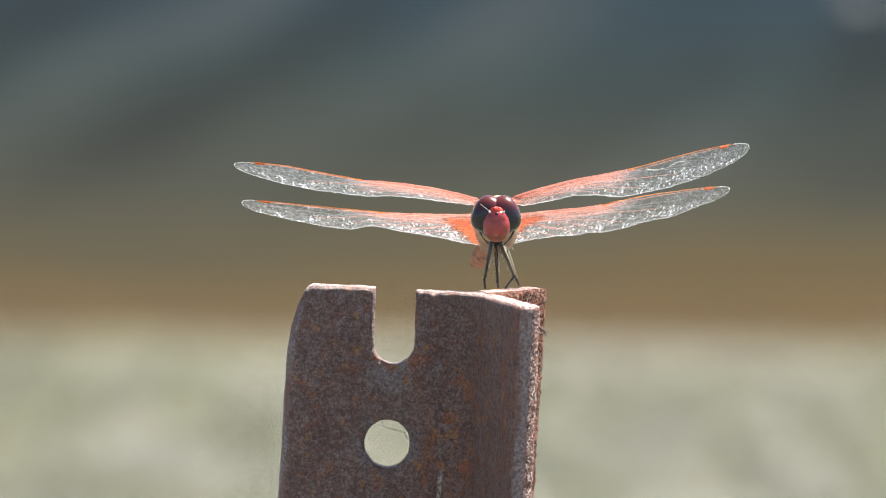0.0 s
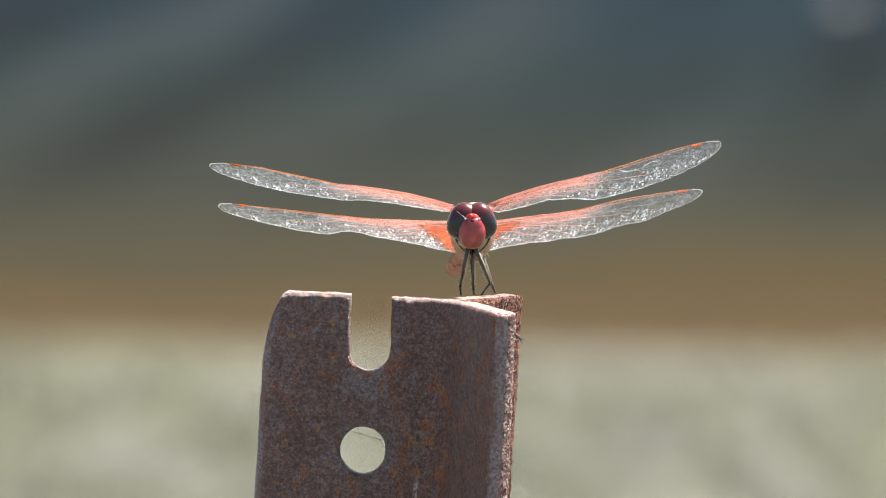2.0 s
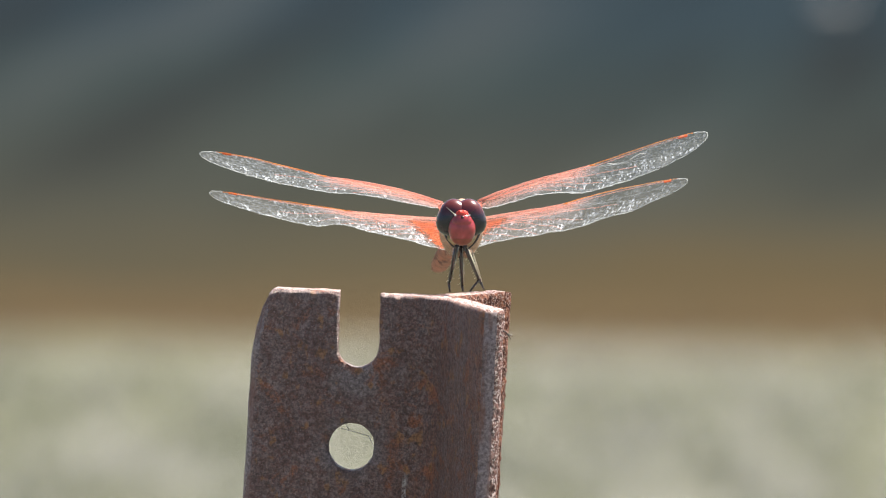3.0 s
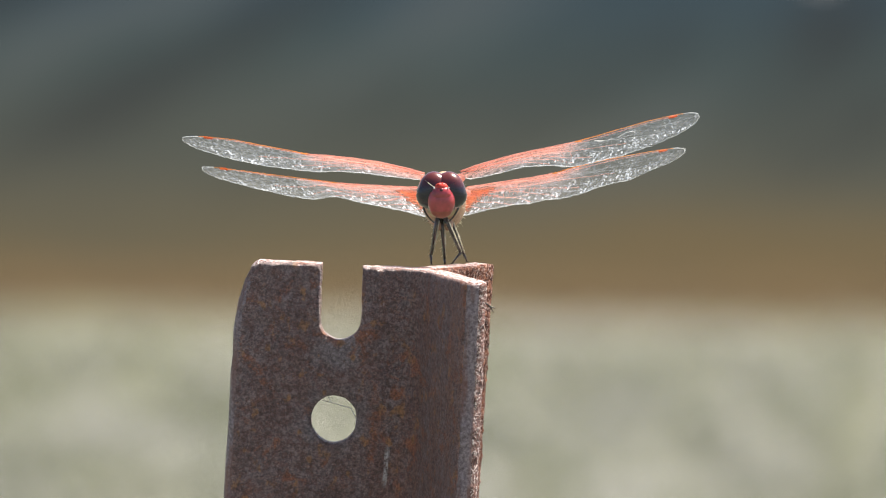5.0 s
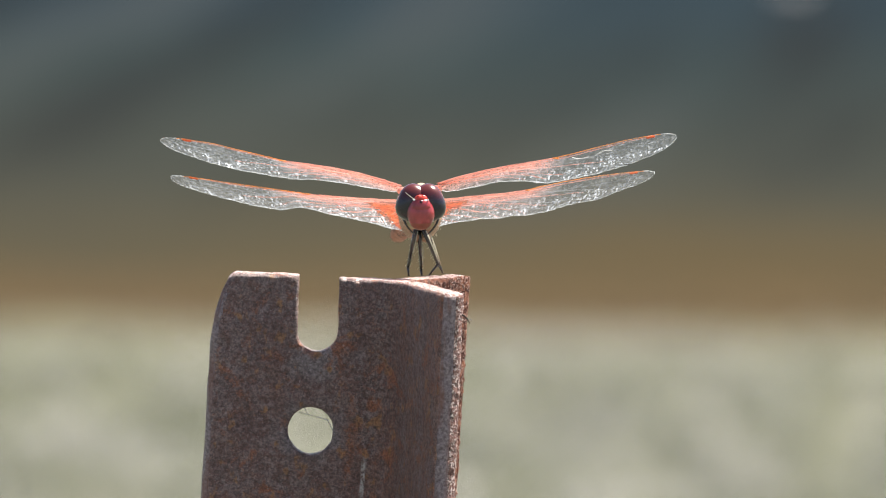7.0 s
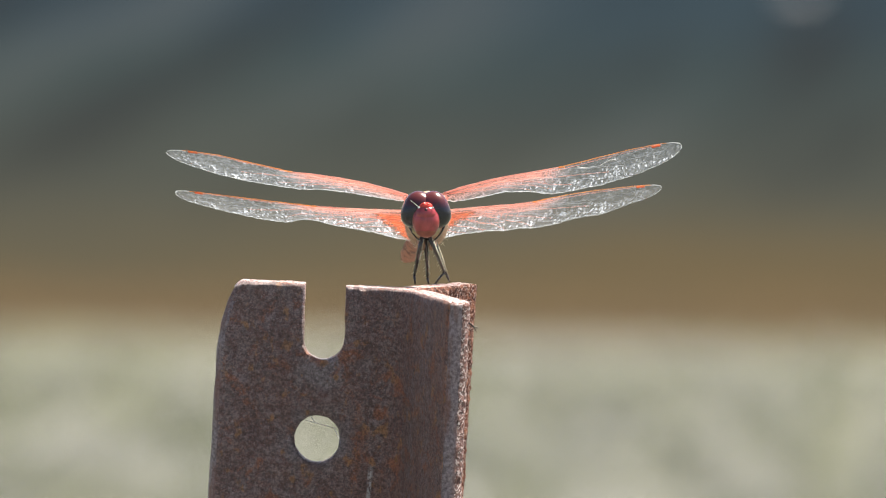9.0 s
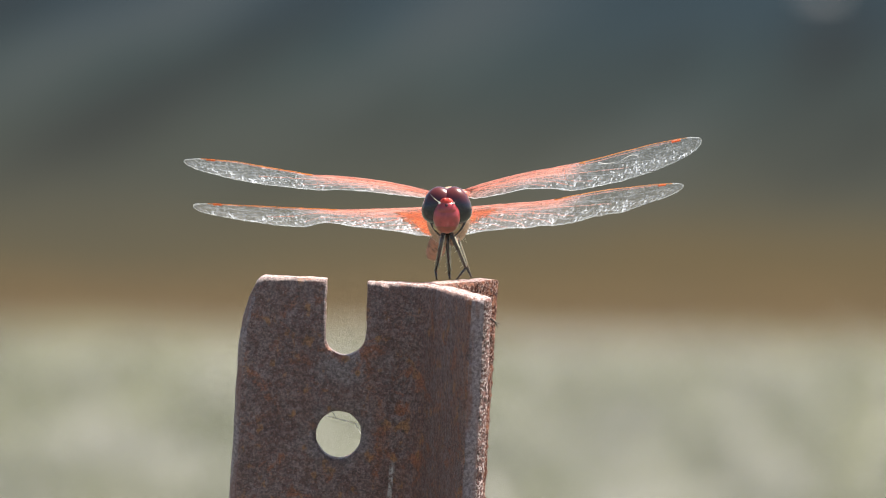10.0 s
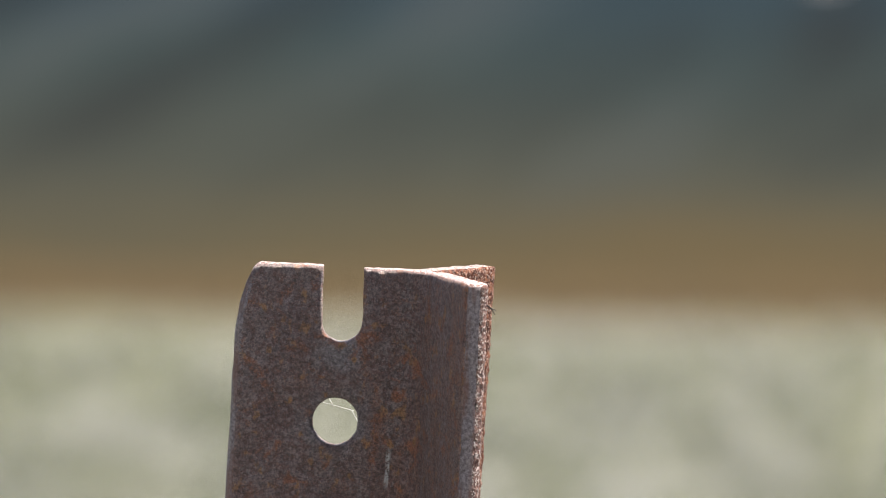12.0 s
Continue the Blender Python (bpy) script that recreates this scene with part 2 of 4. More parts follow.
def thin_tissue(name, color, glow=0.6):
    """Horn or leaf that lets light through."""
    k = Nodes(name)
    at = k.coords()
    col = k.mix(k.noise(at, 500, 3), tuple(c * 0.75 for c in color), tuple(min(1, c * 1.25) for c in color))
    skin = k.glossy_paint(col, 0.4)
    return k.done(k.n("MixShader", {0: glow, 1: skin, 2: k.n("BsdfTranslucent", {"Color": col}).outputs[0]}).outputs[0])


def ground_material():
    k = Nodes("dry pasture and mud")
    at = k.coords()
    fine = k.noise(at, 60, 6, 0.65)
    mid = k.noise(at, 7, 5, 0.6)
    big = k.noise(at, 0.8, 3)
    col = k.ramp(fine, (0.38, (0.093, 0.094, 0.069)), (0.50, (0.169, 0.171, 0.131)), (0.62, (0.263, 0.263, 0.219)))
    col = k.mix(k.ramp(mid, (0.44, 0.0), (0.58, 0.6)), col, (0.154, 0.167, 0.105))
    col = k.mix(k.ramp(big, (0.46, 0.0), (0.60, 0.45)), col, (0.219, 0.223, 0.208))
    tuft = k.noise(at, 2.6, 6, 0.62, 0.5)
    col = k.mix(k.ramp(tuft, (0.40, 0.5), (0.50, 0.0)), col, (0.131, 0.140, 0.088))
    col = k.mix(k.ramp(tuft, (0.51, 0.0), (0.62, 0.6)), col, (0.275, 0.279, 0.268))
    z = k.n("SeparateXYZ", {0: at}).outputs[2]
    wet = k.ramp(k.math("MULTIPLY", k.math("ADD", z, k.math("MULTIPLY", k.math("SUBTRACT", mid, 0.5), 0.012)), -80.0), (0.02, 0.0), (0.55, 1.0))
    col = k.mix(wet, col, k.ramp(mid, (0.4, (0.066, 0.052, 0.032)), (0.6, (0.083, 0.060, 0.033))))
    return k.done(k.glossy_paint(col, 0.95, k.bump(fine, 0.8, 0.02), Specular_IOR_Level=0.0))


def water_material():
    """Murky pond water: brown over the shallows; the grey-green and blue farther out and the streaks are painted
    reflections.
    """
    k = Nodes("murky water with painted reflections")
    at = k.coords()
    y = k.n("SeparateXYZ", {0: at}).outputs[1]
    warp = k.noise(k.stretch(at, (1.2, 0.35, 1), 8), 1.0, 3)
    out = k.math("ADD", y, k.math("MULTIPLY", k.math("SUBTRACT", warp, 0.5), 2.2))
    offshore = k.math("MULTIPLY", k.math("SUBTRACT", out, 16.0), 0.125)
    # brown silt near the bank; farther stops carry the reflected sky as colour
    col = k.ramp(offshore, (0.0, (0.04443, 0.03369, 0.01640)), (0.08, (0.03592, 0.03126, 0.01840)), (0.225, (0.02377, 0.02605, 0.02052)), (0.40, (0.01707, 0.02165, 0.01932)), (0.56, (0.01289, 0.02021, 0.02099)), (0.75, (0.00890, 0.01699, 0.02266)))
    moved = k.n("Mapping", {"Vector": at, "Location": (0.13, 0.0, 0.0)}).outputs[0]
    # dark and pale streaks that imitate reflections in the water
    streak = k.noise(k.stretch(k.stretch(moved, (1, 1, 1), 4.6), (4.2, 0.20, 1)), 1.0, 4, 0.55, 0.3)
    col = k.mix(k.math("MULTIPLY", k.ramp(streak, (0.36, 0.65), (0.52, 0.0)), k.ramp(offshore, (0.12, 0.0), (0.34, 1.0))), col, (0.00729, 0.00810, 0.00810))
    col = k.mix(k.math("MULTIPLY", k.ramp(streak, (0.52, 0.0), (0.66, 0.4)), k.ramp(offshore, (0.05, 0.0), (0.30, 1.0))), col, (0.03398, 0.03808, 0.03808))
    ripple = k.math("ADD", k.noise(k.stretch(at, (9, 5, 1), 7), 1.0, 3), streak)
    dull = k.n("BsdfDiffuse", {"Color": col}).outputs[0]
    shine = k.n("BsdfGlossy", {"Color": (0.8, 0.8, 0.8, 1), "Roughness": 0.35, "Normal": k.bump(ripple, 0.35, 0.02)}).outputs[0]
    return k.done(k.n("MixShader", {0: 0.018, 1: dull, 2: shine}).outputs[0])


RUST = rust_material()
LIT_FLAKE = lit_flake_material()
BEVEL = bevel_material()
EDGE = edge_material()
RED_RUST = red_rust_material()
EYE = eye_material()
FACE = plain("red face horn", (0.27, 0.024, 0.028), 0.32, 1100, 0.55, 0.00006, Coat_Weight=0.9, Coat_Roughness=0.24)
LIP = plain("dark red horn", (0.24, 0.060, 0.036), 0.38, 1300, 0.4, 0.00005)
VERTEX = plain("bright red horn", (0.55, 0.045, 0.028), 0.35, 1500, 0.25)
MOUTH = plain("pale yellow horn", (0.34, 0.28, 0.15), 0.5, 1200, 0.3)
THORAX = plain("brown red thorax skin", (0.46, 0.29, 0.19), 0.6, 1500, 0.5, 0.00012)
ABDOMEN = abdomen_material()
LEG = plain("black leg horn", (0.032, 0.024, 0.022), 0.26, 1600, 0.5, Coat_Weight=0.7, Coat_Roughness=0.2)

FORE_SKIN = membrane_material("forewing skin", False)
HIND_SKIN = membrane_material("hindwing skin", True)
VEIN_RED = thin_tissue("red wing vein", (0.90, 0.50, 0.43), 0.7)
VEIN_ORANGE = thin_tissue("orange wing vein", (0.95, 0.42, 0.14), 0.65)
VEIN_PALE = thin_tissue("pale wing rim", (0.78, 0.81, 0.84), 0.6)
VEIN_FINE = thin_tissue("fine grey wing vein", (0.46, 0.49, 0.52), 0.6)
STIGMA = thin_tissue("orange wing spot", (0.72, 0.20, 0.05), 0.6)
LEG_PALE = thin_tissue("pale hair", (0.85, 0.79, 0.68), 0.7)
WEB = thin_tissue("spider silk", (0.95, 0.95, 0.93), 0.7)
GROUND = ground_material()
WATER = water_material()
GRASS = thin_tissue("dry grass", (0.14, 0.155, 0.088), 0.4)
STRAW = thin_tissue("straw", (0.29, 0.292, 0.258), 0.35)
PALE_GLINT = plain("pale blob for a glint", (0.12, 0.12, 0.12), 0.7, 30, 0.25, 0.003)


# ---- mesh helpers ----
def part(name, bm, material, parent=None, label="", smooth=True):
    me = bpy.data.meshes.new(name)
    bm.normal_update()
    bm.to_mesh(me)
    bm.free()
    if smooth:
        me.polygons.foreach_set("use_smooth", [True] * len(me.polygons))
    me.materials.append(material)
    ob = new(name, me)
    ob.parent = parent
    if label:
        ob["label"] = label
    return ob


def tube(bm, pts, radii, sides=6):
    """A tapering round rod through the points, closed at both ends."""
    pts = [Vector(p) for p in pts]
    if not isinstance(radii, (list, tuple)):
        radii = [radii] * len(pts)
    rings = []
    for i, (p, r) in enumerate(zip(pts, radii)):
        way = (pts[min(i + 1, len(pts) - 1)] - pts[max(i - 1, 0)]).normalized()
        a = way.orthogonal().normalized() if not rings else (side - way * side.dot(way)).normalized()
        side = a
        b = way.cross(a)
        rings.append([bm.verts.new(p + (a * math.cos(q) + b * math.sin(q)) * r)
                      for q in (2 * math.pi * j / sides for j in range(sides))])
    for u, v in zip(rings, rings[1:]):
        for j in range(sides):
            bm.faces.new((u[j], u[(j + 1) % sides], v[(j + 1) % sides], v[j]))
    bm.faces.new(rings[0][::-1])
    bm.faces.new(rings[-1])


def egg(bm, centre, radii, turn=None, seg=28, rings=18, shape=None):
    """A rounded body; shape(p) bends the unit sphere's points."""
    made = bmesh.ops.create_uvsphere(bm, u_segments=seg, v_segments=rings, radius=1.0)["verts"]
    for v in made:
        p = v.co.copy()
        if shape:
            p = shape(p)
        p = Vector((p.x * radii[0], p.y * radii[1], p.z * radii[2]))
        if turn:
            p = turn @ p
        v.co = p + Vector(centre)
    return made


def bent(p, q, r, n=6):
    """Points of a smooth curve from p by q to r."""
    p, q, r = Vector(p), Vector(q), Vector(r)
    return [p * (1 - t) ** 2 + q * 2 * t * (1 - t) + r * t * t for t in (i / n for i in range(n + 1))]


MM = 0.001

# ---- ground, pond ----
def shore(x):
    """How far the dry bank reaches."""
    return 14.72 - 0.20 * x + 0.10 * noise.noise(Vector((x * 0.8, 3.1, 0))) + 0.03 * noise.noise(Vector((x * 5.0, 1.7, 0)))


def bank(x, y):
    """Height of the ground: level pasture, a sloping muddy edge, the pond's bed and its far side."""
    out = y - shore(max(-6.0, min(6.0, x)))
    swell = 0.010 * abs(noise.noise(Vector((x * 1.3, y * 1.3, 0.5)))) if abs(x) < 12 and y < 15 else 0.0
    fade = max(0.0, min(1.0, (abs(x) - 45.0) / 15.0))
    if out <= 0:
        return swell * min(1.0, -out)
    dip = -0.02 * min(out, 1.5) - 0.08 * max(0.0, min(out, 8.0) - 1.5) if out < 60 else -0.55 + 0.08 * min(out - 60, 7.0)
    return dip * (1 - fade) + 0.0


def make_ground():
    def steps(fine, reach):
        far = []
        d = fine[-1]
        while d < reach:
            d += max(0.25, abs(d - 8) * 0.22)
            far.append(d)
        return far
    xs = [i * 0.12 - 3 for i in range(51)]
    right = steps(xs, 2600)
    xs = [-x for x in right[::-1]] + xs + right
    ys = [i * 0.12 + 10 for i in range(68)]
    ys = [-x for x in steps([0.0], 2600)[::-1]] + [i * 0.4 for i in range(25)] + ys + steps(ys, 2600)
    bm = bmesh.new()
    grid = [[bm.verts.new((x, y, bank(x, y))) for x in xs] for y in ys]
    for a, b in zip(grid, grid[1:]):
        for i in range(len(xs) - 1):
            bm.faces.new((a[i], a[i + 1], b[i + 1], b[i]))
    tagged(part("ground", bm, GROUND), "pale dry pasture sloping into a brown muddy pond edge", "ground", kind="structure")


def make_water():
    bm = bmesh.new()
    xs = [-44 + 2 * i for i in range(45)]
    ys = [14.2, 16, 18, 20, 23, 27, 32, 38, 45, 53, 62, 71, 82]
    grid = [[bm.verts.new((x, y, -0.024)) for x in xs] for y in ys]
    for a, b in zip(grid, grid[1:]):
        for i in range(len(xs) - 1):
            bm.faces.new((a[i], a[i + 1], b[i + 1], b[i]))
    tagged(part("water", bm, WATER), "dark murky pond water with painted reflection streaks", "water", kind="structure")


def make_grass():
    """Tufts of short grass and straw: thick on the bank towards the pond, thin elsewhere."""
    rng = random.Random(4)
    for name, mat, count, tall, label in (("grass", GRASS, 2300, 0.050, "short green-grey pasture grass in low tufts"),
                                          ("dry_grass", STRAW, 1700, 0.060, "short pale straw in loose tufts")):
        verts, faces = [], []
        for i in range(count):
            if i % 2:
                cx, cy = rng.uniform(-1.6, 1.6), rng.uniform(10.5, 14.8)
            else:
                cx, cy = rng.uniform(-6, 6), rng.uniform(-5, 14.8)
            if cy > shore(cx) - 0.3 or math.hypot(cx, cy + 1.6) < 0.4:
                continue
            size = rng.uniform(0.5, 1.2)
            for _ in range(rng.randint(9, 16)):
                x, y = cx + rng.gauss(0, 0.022) * size, cy + rng.gauss(0, 0.022) * size
                h, w = tall * size * rng.uniform(0.45, 1.0), rng.uniform(0.0015, 0.0035)
                a, lean = rng.uniform(0, math.tau), rng.uniform(0.2, 0.9) * tall
                dx, dy = math.cos(a), math.sin(a)
                z = bank(x, y) - 0.003
                n = len(verts)
                for f, wide in ((0, 1), (0.55, 0.8), (1, 0.1)):
                    ox, oy = x + dx * lean * f * f, y + dy * lean * f * f
                    verts += [(ox - dy * w * wide, oy + dx * w * wide, z + h * f), (ox + dy * w * wide, oy - dx * w * wide, z + h * f)]
                faces += [(n, n + 1, n + 3, n + 2), (n + 2, n + 3, n + 5, n + 4)]
        me = bpy.data.meshes.new(name)
        me.from_pydata(verts, [], faces)
        me.materials.append(mat)
        tagged(new(name, me), label, "grass", kind="stuff")


# a pale blob added in place of a bright glint on the water
def make_glint_blob():
    bm = bmesh.new()
    for v in egg(bm, (0, 0, 0), (0.035, 0.05, 0.035), seg=20, rings=12):
        v.co *= 1 + 0.25 * noise.noise(v.co * 40)
    ob = part("stone", bm, PALE_GLINT)
    ob.matrix_basis = pose(0.712, 22.4, -0.04)
    tagged(ob, "pale rounded blob added for a bright glint on the pond", "stone")


make_ground()
make_water()
make_grass()
make_glint_blob()

# ---- the steel post ----
LEAN = 2.6
POST_TOP = Matrix.Translation((0, 0, 1.2)) @ pose(0, 0, 0, 0, LEAN, 0)


def inside(poly, x, y):
    hit = False
    for (x0, y0), (x1, y1) in zip(poly, poly[1:] + poly[:1]):
        if (y0 > y) != (y1 > y) and x < (x1 - x0) * (y - y0) / (y1 - y0) + x0:
            hit = not hit
    return hit


def resample(poly, step):
    out = []
    for (x0, y0), (x1, y1) in zip(poly, poly[1:] + poly[:1]):
        n = max(1, round(math.hypot(x1 - x0, y1 - y0) / step))
        out += [(x0 + (x1 - x0) * i / n, y0 + (y1 - y0) * i / n) for i in range(n)]
    return out


def plate(bm, outline, holes, thick, bend, step, wear, edge=0.2, round_end=0.0, round_start=0.0):
    """A rolled plate in millimetres: an outline along the plate and up, with openings right through it; bend(u) gives the
    plan position and normal."""
    from mathutils.geometry import delaunay_2d_cdt
    loops = [resample(outline, step)] + [resample(h, step) for h in holes]
    pts, edges = [], []
    for loop in loops:
        n = len(pts)
        pts += loop
        edges += [(n + i, n + (i + 1) % len(loop)) for i in range(len(loop))]
    u0, u1 = min(p[0] for p in outline), max(p[0] for p in outline)
    v0, v1 = min(p[1] for p in outline), max(p[1] for p in outline)
    rng = random.Random(9)
    rim = np.array(pts)
    v = v0 + step * 0.5
    while v < v1:
        u = u0 + step * 0.5
        while u < u1:
            q = (u + rng.uniform(-0.2, 0.2) * step, v + rng.uniform(-0.2, 0.2) * step)
            if inside(outline, *q) and not any(inside(h, *q) for h in holes):
                if np.min((rim[:, 0] - q[0]) ** 2 + (rim[:, 1] - q[1]) ** 2) > (0.6 * step) ** 2:
                    pts.append(q)
            u += step
        v += step
    co, _, tris, *_ = delaunay_2d_cdt([Vector(p) for p in pts], edges, [], 0, 1e-6)
    keep = []
    for t in tris:
        c = sum((co[i] for i in t), Vector((0, 0))) / len(t)
        if inside(outline, *c) and not any(inside(h, *c) for h in holes):
            keep.append(t)
    count = {}
    for t in keep:
        for a, b in zip(t, t[1:] + t[:1]):
            count[(a, b)] = 1
    rims = [(a, b) for a, b in count if (b, a) not in count]
    on_rim = {a for e in rims for a in e}

    def edge_at(v):
        """Where the plate begins at a height."""
        return min((p[0] for p in loops[0] if abs(p[1] - v) < step), default=u0)

    def place(p, w):
        (x, y), (nx, ny) = bend(p[0])
        q = Vector((x + nx * w, y + ny * w, p[1]))
        j = noise.noise_vector(q * 0.55) * 0.9 + noise.noise_vector(q * 1.7) * 0.6 + noise.noise_vector(q * 4.0) * 0.35
        return (q + j * wear) * MM

    sides = []
    for w, sign in ((thick / 2, 1), (-thick / 2, -1)):
        ring = {}
        for i in {i for t in keep for i in t}:
            over = round_end - (u1 - co[i][0])
            worn = edge if i in on_rim else 0.0
            if sign < 0 and round_end and over > 0:
                worn = max(worn, round_end * (1 - math.sqrt(max(0.0, 1 - (over / round_end) ** 2))))
            near = round_start - (co[i][0] - edge_at(co[i][1]))
            if sign > 0 and round_start and near > 0:
                worn = max(worn, round_start * (1 - math.sqrt(max(0.0, 1 - min(1.0, near / round_start) ** 2))))
            ring[i] = bm.verts.new(place(co[i], w - sign * min(worn, thick * 0.8)))
        sides.append(ring)
        for t in keep:
            f = [ring[i] for i in t]
            face = bm.faces.new(f if sign > 0 else f[::-1])
            u, v = sum(co[i][0] for i in t) / 3, sum(co[i][1] for i in t) / 3
            if sign < 0 and u > u1 - 2.0:
                face.material_index = 3
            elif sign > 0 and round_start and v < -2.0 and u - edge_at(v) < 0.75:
                # grey strip down the near edge paints in the sheen of the sky
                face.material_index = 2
    # index 1, the top rim, gets the flakes with sunlight put into their colour
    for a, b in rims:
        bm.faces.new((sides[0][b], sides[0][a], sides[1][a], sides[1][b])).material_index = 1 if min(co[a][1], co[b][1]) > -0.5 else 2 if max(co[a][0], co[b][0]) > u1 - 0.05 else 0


def make_post():
    post = tagged(new("steel_post"), "rusty brown steel fence post with a slot and hole", "fence post")
    post.matrix_basis = POST_TOP
    bend_at, radius, fold = 0.0, 5.5, radians(71)
    arc = radius * fold

    def curved(u):
        """Plan of the holed flange that turns towards the front flange."""
        if u < bend_at:
            return (u, 0.0), (0.0, -1.0)
        q = min((u - bend_at) / radius, fold)
        x, y = bend_at + radius * math.sin(q), -radius * (1 - math.cos(q))
        rest = u - bend_at - q * radius
        x, y = x + rest * math.cos(q), y - rest * math.sin(q)
        return (x, y), (-math.sin(q), -math.cos(q))

    def back(u):
        a = radians(57.0)
        return (2.4 + u * math.cos(a), u * math.sin(a)), (math.sin(a), -math.cos(a))

    deep = 40.0
    end = bend_at + arc + 13.0
    slot = [(-5.75 + 2.3 * math.cos(q), -6.15 + 2.3 * math.sin(q)) for q in (-math.pi * i / 14 for i in range(15))]
    outline = ([(-18.35, -deep), (end, -deep), (end, -0.3), (end - 0.4, 0.0), (-3.5, 0.05)] + slot +
               [(-8.1, 0.18), (-15.2, 0.18), (-15.7, -0.1), (-16.15, -0.6), (-16.7, -1.9), (-17.4, -4.4), (-17.8, -7.4),
                (-17.97, -12.5), (-18.0, -17.0)])
    hole = [(-6.03 + 2.58 * math.cos(q), -17.46 + 2.75 * math.sin(q)) for q in (math.tau * i / 40 for i in range(40))]
    bm = bmesh.new()
    plate(bm, outline, [hole], 3.0, curved, 0.40, 0.10, 0.2, 1.3, 1.1)
    flange = part("holed_flange", bm, RUST, post)
    flange.data.materials.append(LIT_FLAKE)
    flange.data.materials.append(BEVEL)
    flange.data.materials.append(EDGE)
    bm = bmesh.new()
    plate(bm, [(0, -deep), (13.2, -deep), (14.65, -0.2), (14.45, 0), (0, 0)], [], 2.8, back, 0.42, 0.12)
    part("back_flange", bm, RED_RUST, post, "flange thick with red rust").data.materials.append(LIT_FLAKE)
    for m in (RED_RUST, EDGE):
        bpy.data.objects["back_flange"].data.materials.append(m)
    # the plain length down into the soil
    bm = bmesh.new()
    for bend, u0, u1 in ((curved, -18.35, end), (back, 0.0, 13.2)):
        us = [u0 + (u1 - u0) * i / 24 for i in range(25)]
        rows = []
        for z in (-deep - 0.0, -200.0, -500.0, -900.0, -1300.0):
            row = []
            for w in (1.5, -1.5):
                for u in (us if w > 0 else us[::-1]):
                    (x, y), (nx, ny) = bend(u)
                    row.append(bm.verts.new(Vector((x + nx * w, y + ny * w, z)) * MM))
            rows.append(row)
        for a, b in zip(rows, rows[1:]):
            for i in range(len(a)):
                j = (i + 1) % len(a)
                bm.faces.new((a[j], a[i], b[i], b[j]))
        bm.faces.new(rows[-1])
    part("shaft", bm, RUST, post, smooth=False)


make_post()


def make_web():
    bm = bmesh.new()
    for p, q, r in (((-7.5, 1.7, -15.6), (-6.1, 1.7, -15.9), (-4.0, 1.7, -16.4)),
                    ((-6.9, 1.7, -15.0), (-6.7, 1.7, -15.4), (-6.4, 1.7, -15.8)),
                    ((-4.2, 1.7, -16.4), (-3.8, 1.7, -17.0), (-3.5, 1.7, -17.6))):
        tube(bm, [Vector(v) * MM for v in bent(p, q, r)], 0.05 * MM, 4)
    web = part("spider_thread", bm, WEB)
    web.matrix_basis = POST_TOP
    tagged(web, "pale spider silk strung across the post's hole", "spider thread")


def make_burr():
    bm = bmesh.new()
    pts = bent((10.4, -16.2, -2.3), (11.0, -16.0, -2.6), (11.35, -16.0, -3.35))
    tube(bm, [p * MM for p in pts], [0.10 * MM] * 4 + [0.07 * MM, 0.05 * MM, 0.03 * MM], 5)
    tube(bm, [Vector(p) * MM for p in bent((10.9, -16.1, -2.7), (11.3, -16.0, -2.7), (11.5, -16.0, -2.9))], 0.05 * MM, 5)
    ob = part("dry_stalk", bm, LEG)
    ob.matrix_basis = POST_TOP
    tagged(ob, "tiny dark dry stalk caught on the post's edge", "stalk")


make_web()
make_burr()

# ---- the dragonfly ----
BASE = POST_TOP @ Vector((0.00595, 0.0094, 0.0))
FORE = dict(length=28.45, chord=((0, 1.0), (0.06, 2.2), (0.2, 3.7), (0.35, 4.9), (0.45, 6.0), (0.55, 6.8), (0.68, 7.0), (0.8, 6.6),
                                (0.9, 5.4), (0.95, 4.5), (0.98, 3.5), (0.993, 2.7), (1.0, 1.7)))
HIND = dict(length=27.2, chord=((0, 7.3), (0.04, 8.6), (0.12, 8.9), (0.22, 8.6), (0.33, 8.0), (0.42, 7.0), (0.50, 7.1), (0.60, 7.0),
                                (0.78, 6.0), (0.88, 5.1), (0.95, 4.1), (0.98, 3.2), (0.993, 2.5), (1.0, 1.7)))
KNOTS = (0, 0.08, 0.18, 0.28, 0.38, 0.47, 0.56, 0.66, 0.78, 0.9, 1.0)
